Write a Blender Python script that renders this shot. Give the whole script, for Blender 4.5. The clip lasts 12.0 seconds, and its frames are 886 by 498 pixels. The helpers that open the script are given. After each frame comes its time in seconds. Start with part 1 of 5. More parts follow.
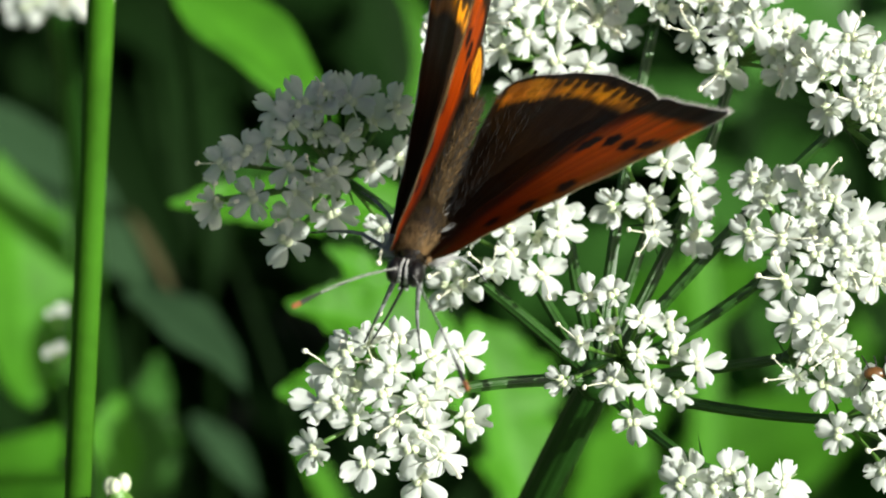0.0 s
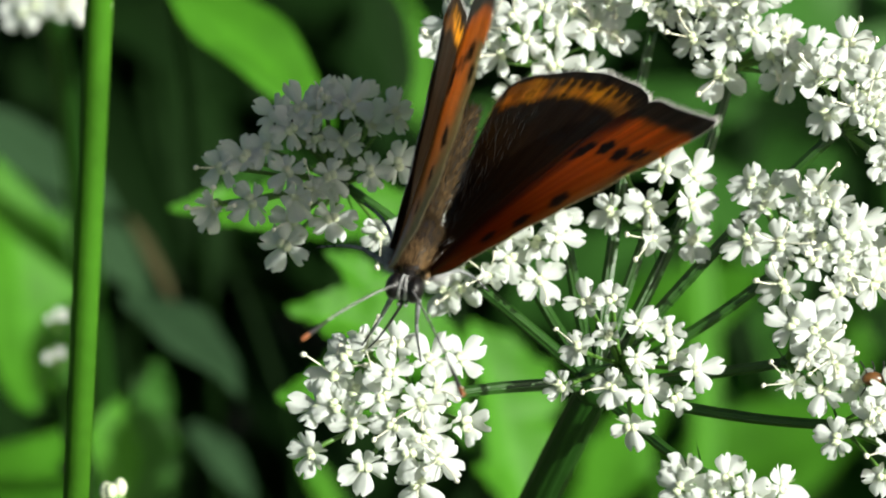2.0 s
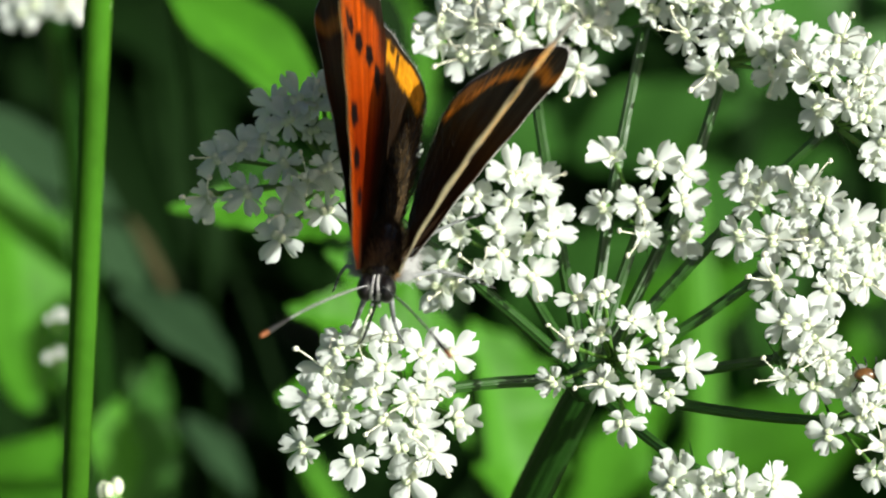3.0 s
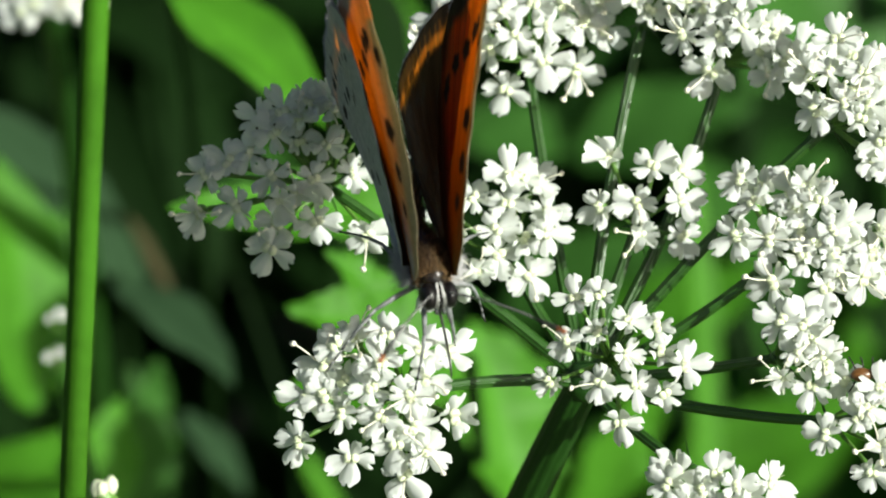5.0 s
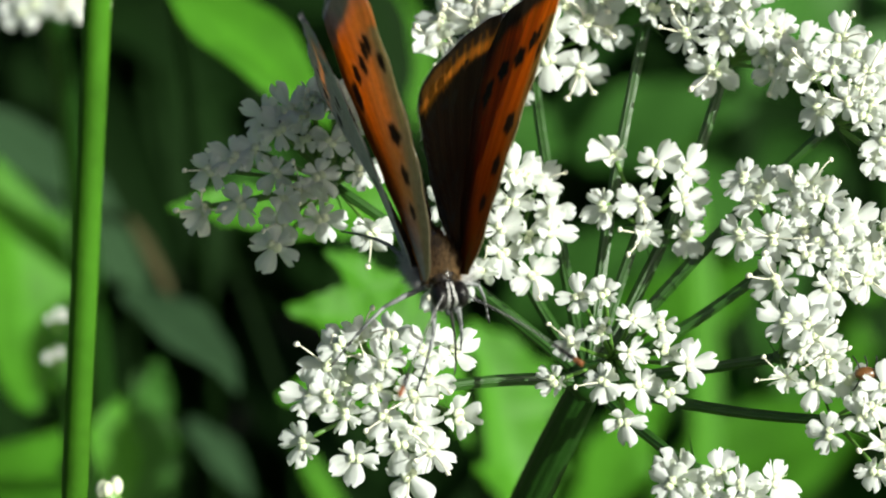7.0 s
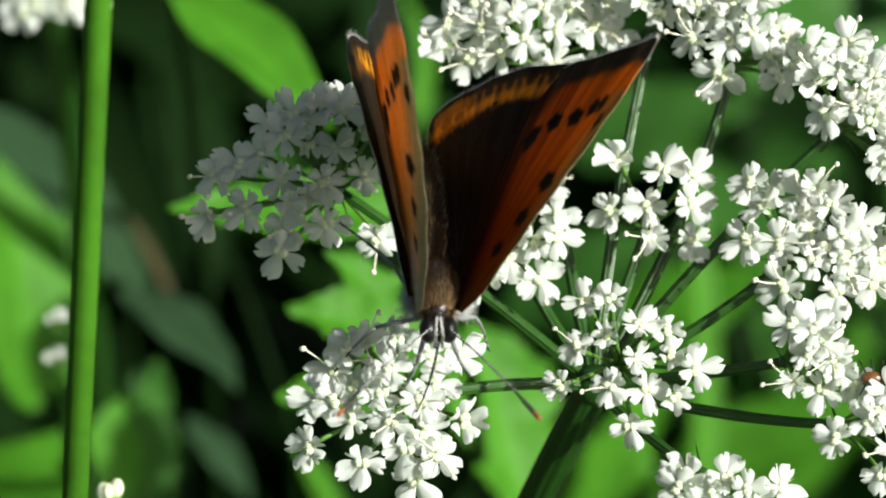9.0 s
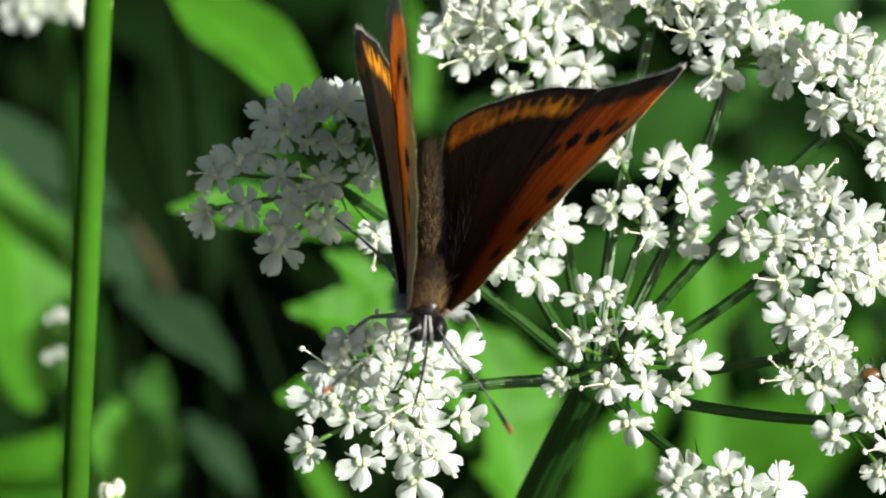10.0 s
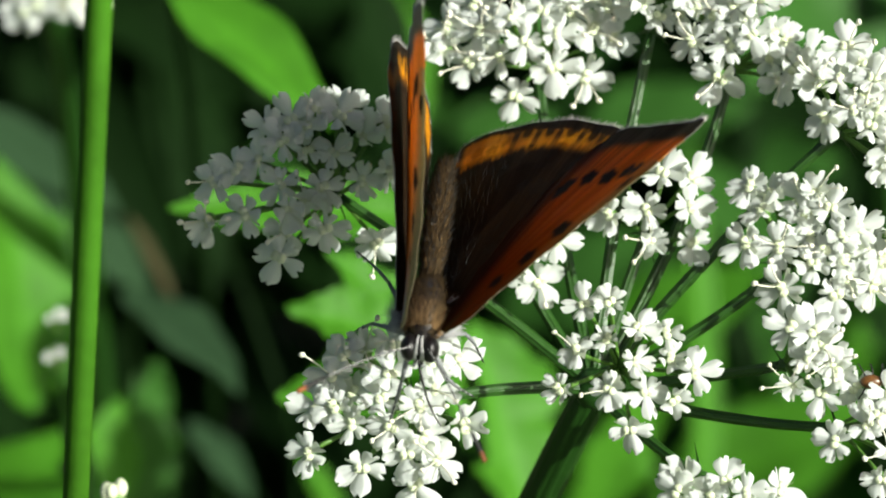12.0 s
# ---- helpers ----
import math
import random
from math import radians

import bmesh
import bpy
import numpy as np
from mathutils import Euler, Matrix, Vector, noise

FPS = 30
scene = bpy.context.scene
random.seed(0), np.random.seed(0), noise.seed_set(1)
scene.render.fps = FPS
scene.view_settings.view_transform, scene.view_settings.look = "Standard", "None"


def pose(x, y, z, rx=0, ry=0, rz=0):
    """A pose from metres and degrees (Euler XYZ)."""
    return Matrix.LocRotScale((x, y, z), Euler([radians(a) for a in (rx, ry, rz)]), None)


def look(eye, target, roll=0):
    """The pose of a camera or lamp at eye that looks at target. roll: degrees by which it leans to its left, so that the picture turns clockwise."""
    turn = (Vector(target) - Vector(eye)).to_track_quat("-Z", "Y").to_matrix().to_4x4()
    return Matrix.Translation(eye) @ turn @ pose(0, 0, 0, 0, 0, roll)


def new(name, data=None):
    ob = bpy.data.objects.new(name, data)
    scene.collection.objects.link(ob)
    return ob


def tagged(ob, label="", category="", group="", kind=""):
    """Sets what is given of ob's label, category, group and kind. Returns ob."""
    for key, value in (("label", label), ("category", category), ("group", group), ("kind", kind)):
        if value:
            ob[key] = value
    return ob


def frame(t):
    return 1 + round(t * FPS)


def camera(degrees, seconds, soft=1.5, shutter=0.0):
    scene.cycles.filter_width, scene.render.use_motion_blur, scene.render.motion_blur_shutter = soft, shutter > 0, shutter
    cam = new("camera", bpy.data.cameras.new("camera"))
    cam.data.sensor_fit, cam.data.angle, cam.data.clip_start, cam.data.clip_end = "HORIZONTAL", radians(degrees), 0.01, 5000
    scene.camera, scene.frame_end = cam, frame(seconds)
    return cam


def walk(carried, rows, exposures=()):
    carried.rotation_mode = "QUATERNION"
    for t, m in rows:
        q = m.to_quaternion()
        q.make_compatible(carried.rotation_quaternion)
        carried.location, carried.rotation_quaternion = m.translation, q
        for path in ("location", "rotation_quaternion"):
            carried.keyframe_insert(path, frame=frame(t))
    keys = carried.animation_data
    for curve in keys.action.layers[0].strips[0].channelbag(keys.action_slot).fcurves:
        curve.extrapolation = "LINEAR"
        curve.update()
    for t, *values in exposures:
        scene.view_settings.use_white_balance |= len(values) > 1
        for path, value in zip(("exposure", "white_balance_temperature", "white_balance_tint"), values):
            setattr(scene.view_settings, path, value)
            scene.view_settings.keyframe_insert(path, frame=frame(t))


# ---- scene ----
# ---- plan -------------------------------------------------------------
# Lengths in millimetres in a tilted space: x across, y up the slope, z towards the lens.
MM = 0.001
REACH = 280.0                                   # lens to flowers
SPACE = pose(0, 0, 0.45, 50, 0, 0)              # the slope's space in the world
SPACE3 = SPACE.to_3x3()


def V(x, y, z):
    """A place in the tilted space, in millimetres, as metres."""
    return Vector((x * MM, y * MM, z * MM))


def P(u, v, z):
    """A place z mm before the flowers' middle, seen u, v mm off the axis."""
    k = 1 - z / REACH
    return V(u * k, v * k, z)


# ---- camera -----------------------------------------------------------
cam = camera(10.0, 12.0, soft=2.0)
STAND = SPACE @ Matrix.Translation(V(0, 0, REACH))
TILTS = [(0, -0.0574), (0.4, -0.0542), (0.7, -0.0223), (1.0, 0.0), (12.0, 0.0)]
walk(cam, [(t, STAND @ pose(0, 0, 0, a, 0, 0)) for t, a in TILTS], exposures=[(0.0, 0.80, 6650, 1), (12.0, 0.80, 6650, 1)])
cam.data.dof.use_dof = True
cam.data.dof.focus_distance = (REACH - 0.5) * MM
cam.data.dof.aperture_fstop = 48.0

# ---- light ------------------------------------------------------------
SUN_EL, SUN_AZ = 35.7, 121.0
world = bpy.data.worlds.new("sky")
scene.world = world
world.use_nodes = True
sky = world.node_tree.nodes.new("ShaderNodeTexSky")
sky.sky_type = 'NISHITA'
sky.sun_disc = False
sky.dust_density = 3.5
sky.air_density = 0.3
sky.ozone_density = 0.0
sky.sun_elevation, sky.sun_rotation = radians(SUN_EL), radians(SUN_AZ)
back = world.node_tree.nodes["Background"]
back.inputs[1].default_value = 0.076
world.node_tree.links.new(sky.outputs[0], back.inputs[0])
sun_data = bpy.data.lights.new("sun", 'SUN')
sun_data.energy, sun_data.angle, sun_data.color = 4.6, radians(0.53), (0.975, 0.958, 0.915)
sun = new("sun", sun_data)
el, az = radians(SUN_EL), radians(SUN_AZ)
sun.matrix_world = look(Vector((math.sin(az) * math.cos(el), math.cos(az) * math.cos(el), math.sin(el))) * 3, (0, 0, 0))


# ---- materials --------------------------------------------------------
def material(name, colour, rough=0.6, dark=0.7, scale=300.0, translucent=0.0, bump=0.0, bump_scale=2000.0,
             sheen=0.0, coat=0.0, metal=0.0, attribute="", stretch=(1, 1, 1), tint=None, through_colour=None, through_attribute=""):
    m = bpy.data.materials.new(name)
    m.use_nodes = True
    n, l = m.node_tree.nodes, m.node_tree.links
    shader, out = n["Principled BSDF"], n["Material Output"]
    coord = n.new("ShaderNodeTexCoord")
    mapping = n.new("ShaderNodeMapping")
    mapping.inputs["Scale"].default_value = stretch
    l.new(coord.outputs["Object"], mapping.inputs["Vector"])
    coarse, fine = n.new("ShaderNodeTexNoise"), n.new("ShaderNodeTexNoise")
    coarse.inputs["Scale"].default_value, fine.inputs["Scale"].default_value = scale, scale * 6.3
    coarse.inputs["Detail"].default_value = fine.inputs["Detail"].default_value = 3
    add = n.new("ShaderNodeMath")
    add.operation = 'MULTIPLY_ADD'
    add.inputs[1].default_value = 0.45
    l.new(mapping.outputs[0], coarse.inputs["Vector"])
    l.new(mapping.outputs[0], fine.inputs["Vector"])
    l.new(fine.outputs["Fac"], add.inputs[0])
    l.new(coarse.outputs["Fac"], add.inputs[2])
    info = n.new("ShaderNodeObjectInfo")
    add2 = n.new("ShaderNodeMath")
    add2.operation = 'MULTIPLY_ADD'
    add2.inputs[1].default_value = 0.22
    l.new(info.outputs["Random"], add2.inputs[0])
    l.new(add.outputs[0], add2.inputs[2])
    span = n.new("ShaderNodeMapRange")
    span.inputs[1].default_value, span.inputs[2].default_value = 0.5, 1.15
    l.new(add2.outputs[0], span.inputs[0])
    mix = n.new("ShaderNodeMix")
    mix.data_type = 'RGBA'
    l.new(span.outputs[0], mix.inputs[0])
    low = tint or tuple(c * dark for c in colour)
    mix.inputs[6].default_value = (*low, 1)
    mix.inputs[7].default_value = (*colour, 1)
    tone = mix.outputs[2]
    if attribute:
        att = n.new("ShaderNodeAttribute")
        att.attribute_name = attribute
        mul = n.new("ShaderNodeMix")
        mul.data_type, mul.blend_type = 'RGBA', 'MULTIPLY'
        mul.inputs[0].default_value = 1
        l.new(att.outputs["Color"], mul.inputs[6])
        l.new(tone, mul.inputs[7])
        tone = mul.outputs[2]
    l.new(tone, shader.inputs["Base Color"])
    shader.inputs["Roughness"].default_value = rough
    shader.inputs["Metallic"].default_value = metal
    shader.inputs["Sheen Weight"].default_value = sheen
    shader.inputs["Coat Weight"].default_value = coat
    if bump:
        tex, b = n.new("ShaderNodeTexNoise"), n.new("ShaderNodeBump")
        tex.inputs["Scale"].default_value = bump_scale
        l.new(mapping.outputs[0], tex.inputs["Vector"])
        l.new(tex.outputs["Fac"], b.inputs["Height"])
        b.inputs["Strength"].default_value = bump
        b.inputs["Distance"].default_value = 0.0002
        l.new(b.outputs[0], shader.inputs["Normal"])
    if translucent:
        tr, mx = n.new("ShaderNodeBsdfTranslucent"), n.new("ShaderNodeMixShader")
        if through_attribute:
            glow = n.new("ShaderNodeAttribute")
            glow.attribute_name = through_attribute
            l.new(glow.outputs["Color"], tr.inputs[0])
        elif through_colour:
            tr.inputs[0].default_value = (*through_colour, 1)
        else:
            l.new(tone, tr.inputs[0])
        mx.inputs[0].default_value = translucent
        l.new(shader.outputs[0], mx.inputs[1])
        l.new(tr.outputs[0], mx.inputs[2])
        l.new(mx.outputs[0], out.inputs[0])
    return m


PETAL = material("petal", (0.685, 0.715, 0.70), 0.55, 0.92, 900, translucent=0.40, bump=0.2, bump_scale=2500,
                 through_colour=(0.70, 0.75, 0.58))
PETAL.node_tree.nodes["Principled BSDF"].inputs["Specular IOR Level"].default_value = 0.35
DISC = material("flower_disc", (0.62, 0.68, 0.46), 0.5, 0.88, 1500, bump=0.2)
ANTHER = material("anther", (0.78, 0.76, 0.62), 0.6, 0.8, 2500)
# green lowered to paint in the shadow of the umbel above
STALK = material("stalk", (0.013, 0.050, 0.006), 0.32, 0.65, 700, bump=0.25, bump_scale=1600, stretch=(1, 1, 0.25))
RAY = material("ray", (0.021, 0.074, 0.008), 0.32, 0.65, 700, bump=0.25, bump_scale=1600)
PEDICEL = material("pedicel", (0.09, 0.20, 0.03), 0.45, 0.7, 900)
LEAF = material("leaf_green", (0.068, 0.228, 0.015), 0.55, 0.72, 60, translucent=0.33, bump=0.5, bump_scale=350,
                through_colour=(0.122, 0.375, 0.021), attribute="veins")
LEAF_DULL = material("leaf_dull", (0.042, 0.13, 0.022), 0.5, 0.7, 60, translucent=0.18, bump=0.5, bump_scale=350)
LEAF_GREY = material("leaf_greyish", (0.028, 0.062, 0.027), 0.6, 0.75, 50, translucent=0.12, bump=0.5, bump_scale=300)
# leaf green darkened far below a real leaf's, to hold deep shade
LEAF_SHADE_DARK = material("leaf_shade_dark", (0.0055, 0.019, 0.003), 0.7, 0.5, 50, translucent=0.1, bump=0.5, bump_scale=300)
STALK.node_tree.nodes["Principled BSDF"].inputs["Specular IOR Level"].default_value = 0.35
for m, gloss in ((LEAF, 0.2), (LEAF_GREY, 0.06), (LEAF_SHADE_DARK, 0.06), (LEAF_DULL, 0.1)):
    m.node_tree.nodes["Principled BSDF"].inputs["Specular IOR Level"].default_value = gloss
WITHERED = material("withered", (0.052, 0.047, 0.020), 0.7, 0.6, 120, bump=0.5, bump_scale=400)
STEM_GREEN = material("stem_green", (0.047, 0.155, 0.010), 0.5, 0.6, 150, bump=0.2, stretch=(1, 1, 0.1))
for m in (WITHERED, STEM_GREEN):
    m.node_tree.nodes["Principled BSDF"].inputs["Specular IOR Level"].default_value = 0.1
SOIL = material("soil", (0.055, 0.115, 0.022), 0.9, 0.4, 30, bump=0.8, bump_scale=120, tint=(0.032, 0.03, 0.016))
WING = material("wing_scales", (1, 1, 1), 0.5, 0.5, 2400, translucent=0.45, bump=0.2, bump_scale=6000, attribute="scales", through_attribute="glow")
WING.node_tree.nodes["Principled BSDF"].inputs["Specular IOR Level"].default_value = 0.06
FUR_GOLD = material("fur_golden", (0.27, 0.155, 0.055), 0.8, 0.4, 1200)
FUR = material("fur", (0.075, 0.048, 0.022), 0.8, 0.4, 1200)
FUR.node_tree.nodes["Principled BSDF"].inputs["Specular IOR Level"].default_value = 0.08
FUR_GREY = material("fur_grey", (0.42, 0.42, 0.42), 0.7, 0.6, 1200, sheen=0.3)
EYE = material("eye", (0.007, 0.006, 0.006), 0.3, 0.7, 2500, bump=0.15, bump_scale=9000)
EYE.node_tree.nodes["Principled BSDF"].inputs["Specular IOR Level"].default_value = 0.3
CHITIN = material("chitin", (0.018, 0.016, 0.016), 0.25, 0.6, 2000, bump=0.3, bump_scale=5000)
WHITE_SCALE = material("white_scales", (0.72, 0.72, 0.70), 0.6, 0.75, 3000)
LEG = material("leg_scales", (0.21, 0.22, 0.225), 0.55, 0.45, 2500, bump=0.3, bump_scale=5000)
LEG_DARK = material("leg_dark", (0.018, 0.017, 0.016), 0.55, 0.6, 2500)
CLUB = material("antenna_club", (0.26, 0.08, 0.02), 0.5, 0.6, 2500)
FRINGE = material("fringe", (0.46, 0.44, 0.42), 0.7, 0.6, 2500)
BEETLE = material("beetle_shell", (0.16, 0.07, 0.02), 0.3, 0.5, 3000)


# ---- building helpers -------------------------------------------------
def mesh_of(name, verts, faces, mats, index=None, smooth=True):
    me = bpy.data.meshes.new(name)
    me.from_pydata([tuple(v) for v in verts], [], faces)
    for m in mats:
        me.materials.append(m)
    if index is not None:
        me.polygons.foreach_set("material_index", index)
    me.polygons.foreach_set("use_smooth", [smooth] * len(me.polygons))
    me.update()
    return me


class Shape:
    """Collects vertices, faces and the material of each face."""

    def __init__(self):
        self.v, self.f, self.m = [], [], []

    def add(self, verts, faces, m=0):
        o = len(self.v)
        self.v += [Vector(p) for p in verts]
        self.f += [tuple(i + o for i in f) for f in faces]
        self.m += [m] * len(faces)

    def tube(self, points, radii, sides=8, m=0, ribs=0, depth=0.0, cap=True):
        pts = [Vector(p) for p in points]
        n = len(pts)
        if not hasattr(radii, "__len__"):
            radii = [radii] * n
        side = None
        verts = []
        for i, p in enumerate(pts):
            d = (pts[min(i + 1, n - 1)] - pts[max(i - 1, 0)]).normalized()
            if side is None:
                side = d.orthogonal().normalized()
            side = (side - d * side.dot(d)).normalized()
            up = d.cross(side)
            for k in range(sides):
                a = 2 * math.pi * k / sides
                r = radii[i] * (1 - depth * (0.5 + 0.5 * math.cos(ribs * a)) if ribs else 1)
                verts.append(p + (side * math.cos(a) + up * math.sin(a)) * r)
        faces = [(i * sides + k, i * sides + (k + 1) % sides, (i + 1) * sides + (k + 1) % sides, (i + 1) * sides + k)
                 for i in range(n - 1) for k in range(sides)]
        if cap:
            faces += [tuple(range(sides))[::-1], tuple((n - 1) * sides + k for k in range(sides))]
        self.add(verts, faces, m)

    def ball(self, centre, radius, m=0, rings=6, sides=8, stretch=(1, 1, 1), turn=None):
        verts, faces = [], []
        for i in range(rings + 1):
            a = math.pi * i / rings
            for k in range(sides):
                b = 2 * math.pi * k / sides
                p = Vector((math.sin(a) * math.cos(b) * stretch[0], math.sin(a) * math.sin(b) * stretch[1], math.cos(a) * stretch[2])) * radius
                if turn:
                    p = turn @ p
                verts.append(Vector(centre) + p)
        faces = [(i * sides + k, (i + 1) * sides + k, (i + 1) * sides + (k + 1) % sides, i * sides + (k + 1) % sides)
                 for i in range(rings) for k in range(sides)]
        self.add(verts, faces, m)

    def hair(self, root, tip, width, m=0):
        d = Vector(tip) - Vector(root)
        s = d.orthogonal().normalized() * width
        u = d.cross(s).normalized() * width
        self.add([Vector(root) + s, Vector(root) - s * 0.5 + u * 0.87, Vector(root) - s * 0.5 - u * 0.87, Vector(tip)],
                 [(0, 1, 3), (1, 2, 3), (2, 0, 3)], m)

    def mesh(self, name, mats, smooth=True):
        return mesh_of(name, self.v, self.f, mats, self.m, smooth)


def part(name, data, parent, label=""):
    ob = new(name, data)
    ob.parent = parent
    return tagged(ob, label)


def thing(name, m, label, category, group="", kind=""):
    ob = new(name)
    ob.empty_display_size = 0.002
    ob.matrix_basis = m
    return tagged(ob, label, category, group, kind)


def bezier(a, b, c, d, n):
    out = []
    for i in range(n + 1):
        t = i / n
        out.append(a * (1 - t) ** 3 + b * 3 * t * (1 - t) ** 2 + c * 3 * t * t * (1 - t) + d * t ** 3)
    return out


def facing(normal, spin=0.0):
    """A turn that brings z onto the normal."""
    return Vector(normal).to_track_quat('Z', 'Y').to_matrix().to_4x4() @ Matrix.Rotation(spin, 4, 'Z')


# ---- ground -----------------------------------------------------------
def build_ground():
    n, half = 60, 40.0
    verts, faces = [], []
    for i in range(n + 1):
        for k in range(n + 1):
            x = math.copysign(abs(2 * i / n - 1) ** 2.6, 2 * i / n - 1) * half
            y = math.copysign(abs(2 * k / n - 1) ** 2.6, 2 * k / n - 1) * half + 0.4
            verts.append((x, y, 0.03 * noise.noise((x * 4, y * 4, 0.3))))
    faces = [(i * (n + 1) + k, (i + 1) * (n + 1) + k, (i + 1) * (n + 1) + k + 1, i * (n + 1) + k + 1) for i in range(n) for k in range(n)]
    tagged(new("ground", mesh_of("ground", verts, faces, [SOIL])), "mossy green soil under tall meadow herbs", "ground", "", "structure")


# ---- the flowering umbel ----------------------------------------------
HUB = P(8.38, -7.72, -7.0)


PETAL_WIDTH = ((0, 0.36), (0.13, 0.48), (0.29, 0.70), (0.47, 0.90), (0.65, 1.0), (0.82, 0.97), (0.93, 0.79), (1.0, 0.5))


def petal(shape, turn, length, width, rng, cup=0.25, lift=0.1):
    nt, nj = 9, 8
    verts, faces = [], []
    bend = rng.uniform(-0.15, 0.3)
    notch = rng.uniform(0.12, 0.42)
    ruffle, phase, curl = rng.uniform(0.05, 0.12), rng.uniform(-0.8, 0.8), rng.uniform(-1.0, 1.2)
    skew = rng.uniform(-0.12, 0.12)
    twist = rng.uniform(-0.16, 0.16)
    for i in range(nt + 1):
        t = i / nt
        w = width * float(np.interp(t, [a for a, _ in PETAL_WIDTH], [b for _, b in PETAL_WIDTH]))
        for k in range(nj + 1):
            j = 2 * k / nj - 1
            y = length * (t - t ** 4 * (notch * (1 - abs(j)) ** 2.2 + 0.10 * abs(j) ** 4))
            z = lift * length * t + cup * length * (t ** 2) * (0.25 + bend) - 0.26 * w * abs(j) ** 2 + ruffle * w * math.cos(3.1 * j + phase) * t
            z -= 0.16 * width * (1 - abs(j)) ** 3 * t
            z += 1.6 * length * max(0, t - 0.7) ** 2 * curl * (1.3 - abs(j))
            z += twist * w * j * t
            verts.append(turn @ Vector((w * j * 0.5 + skew * length * t * t, y + 0.0002, z)))
    faces = [(i * (nj + 1) + k, i * (nj + 1) + k + 1, (i + 1) * (nj + 1) + k + 1, (i + 1) * (nj + 1) + k) for i in range(nt) for k in range(nj)]
    shape.add(verts, faces, 0)


def floret_mesh(seed, kind):
    """kind 0: open; 1: open with stamens; 2: half shut; 3: bud."""
    rng = random.Random(seed)
    s = Shape()
    for k in range(5):
        a = 2 * math.pi * (k + rng.uniform(-0.12, 0.12)) / 5
        big = 1.28 if k == 0 else (1.12 if k in (1, 4) else 0.92)
        length, width = 0.00110 * big * rng.uniform(0.88, 1.12), 0.00093 * big * rng.uniform(0.84, 1.14)
        tilt = rng.uniform(-0.2, 0.2)
        lift = {0: rng.uniform(-0.2, 0.22) + 0.2 * (k in (2, 3)), 1: rng.uniform(-0.25, 0.2) + 0.2 * (k in (2, 3)), 2: rng.uniform(0.4, 1.1), 3: 0}[kind]
        turn = Matrix.Rotation(a, 4, 'Z') @ Matrix.Rotation(lift, 4, 'X') @ Matrix.Rotation(tilt, 4, 'Y')
        if kind == 3:
            turn = Matrix.Rotation(a, 4, 'Z') @ Matrix.Translation((0, 0.0001, -0.0004)) @ Matrix.Rotation(1.0, 4, 'X')
            petal(s, turn, length * 0.8, width * 0.9, rng, -1.1, 0.1)
        else:
            petal(s, turn, length, width, rng)
    for dx in (-0.00021, 0.00021):
        s.ball((dx * 0.85, 0, 0.00006), 0.00025, 1, 6, 9, (1, 1.15, 0.7))
    s.ball((0, 0, -0.00035), 0.00036, 3, 5, 8, (1, 1, 1.2))
    for dx in (-0.00012, 0.00012):
        s.hair((dx, 0, 0.0002), (dx * 3, 0.0001, 0.0009), 0.00004, 1)
    if kind in (1, 2):
        for k in range(rng.choice((0, 1, 1, 2, 3))):
            a = 2 * math.pi * (k + 0.5 + rng.uniform(-.2, .2)) / 5
            reach = rng.uniform(0.0009, 0.0018)
            d = Vector((math.sin(a), math.cos(a), 0))
            top = d * reach + Vector((0, 0, rng.uniform(0.0006, 0.0014)))
            s.tube(bezier(d * 0.0003, d * 0.0004 + Vector((0, 0, 0.0006)), top * 0.8 + Vector((0, 0, 0.0004)), top, 5), 0.000045, 5, 2)
            s.ball(top, 0.00015, 2, 5, 7, (1, 1.3, 1))
    return s.mesh("floret", [PETAL, DISC, ANTHER, PEDICEL])


FLORETS = [[floret_mesh(10 * k + i, k) for i in range(8 if k < 2 else 4)] for k in range(4)]


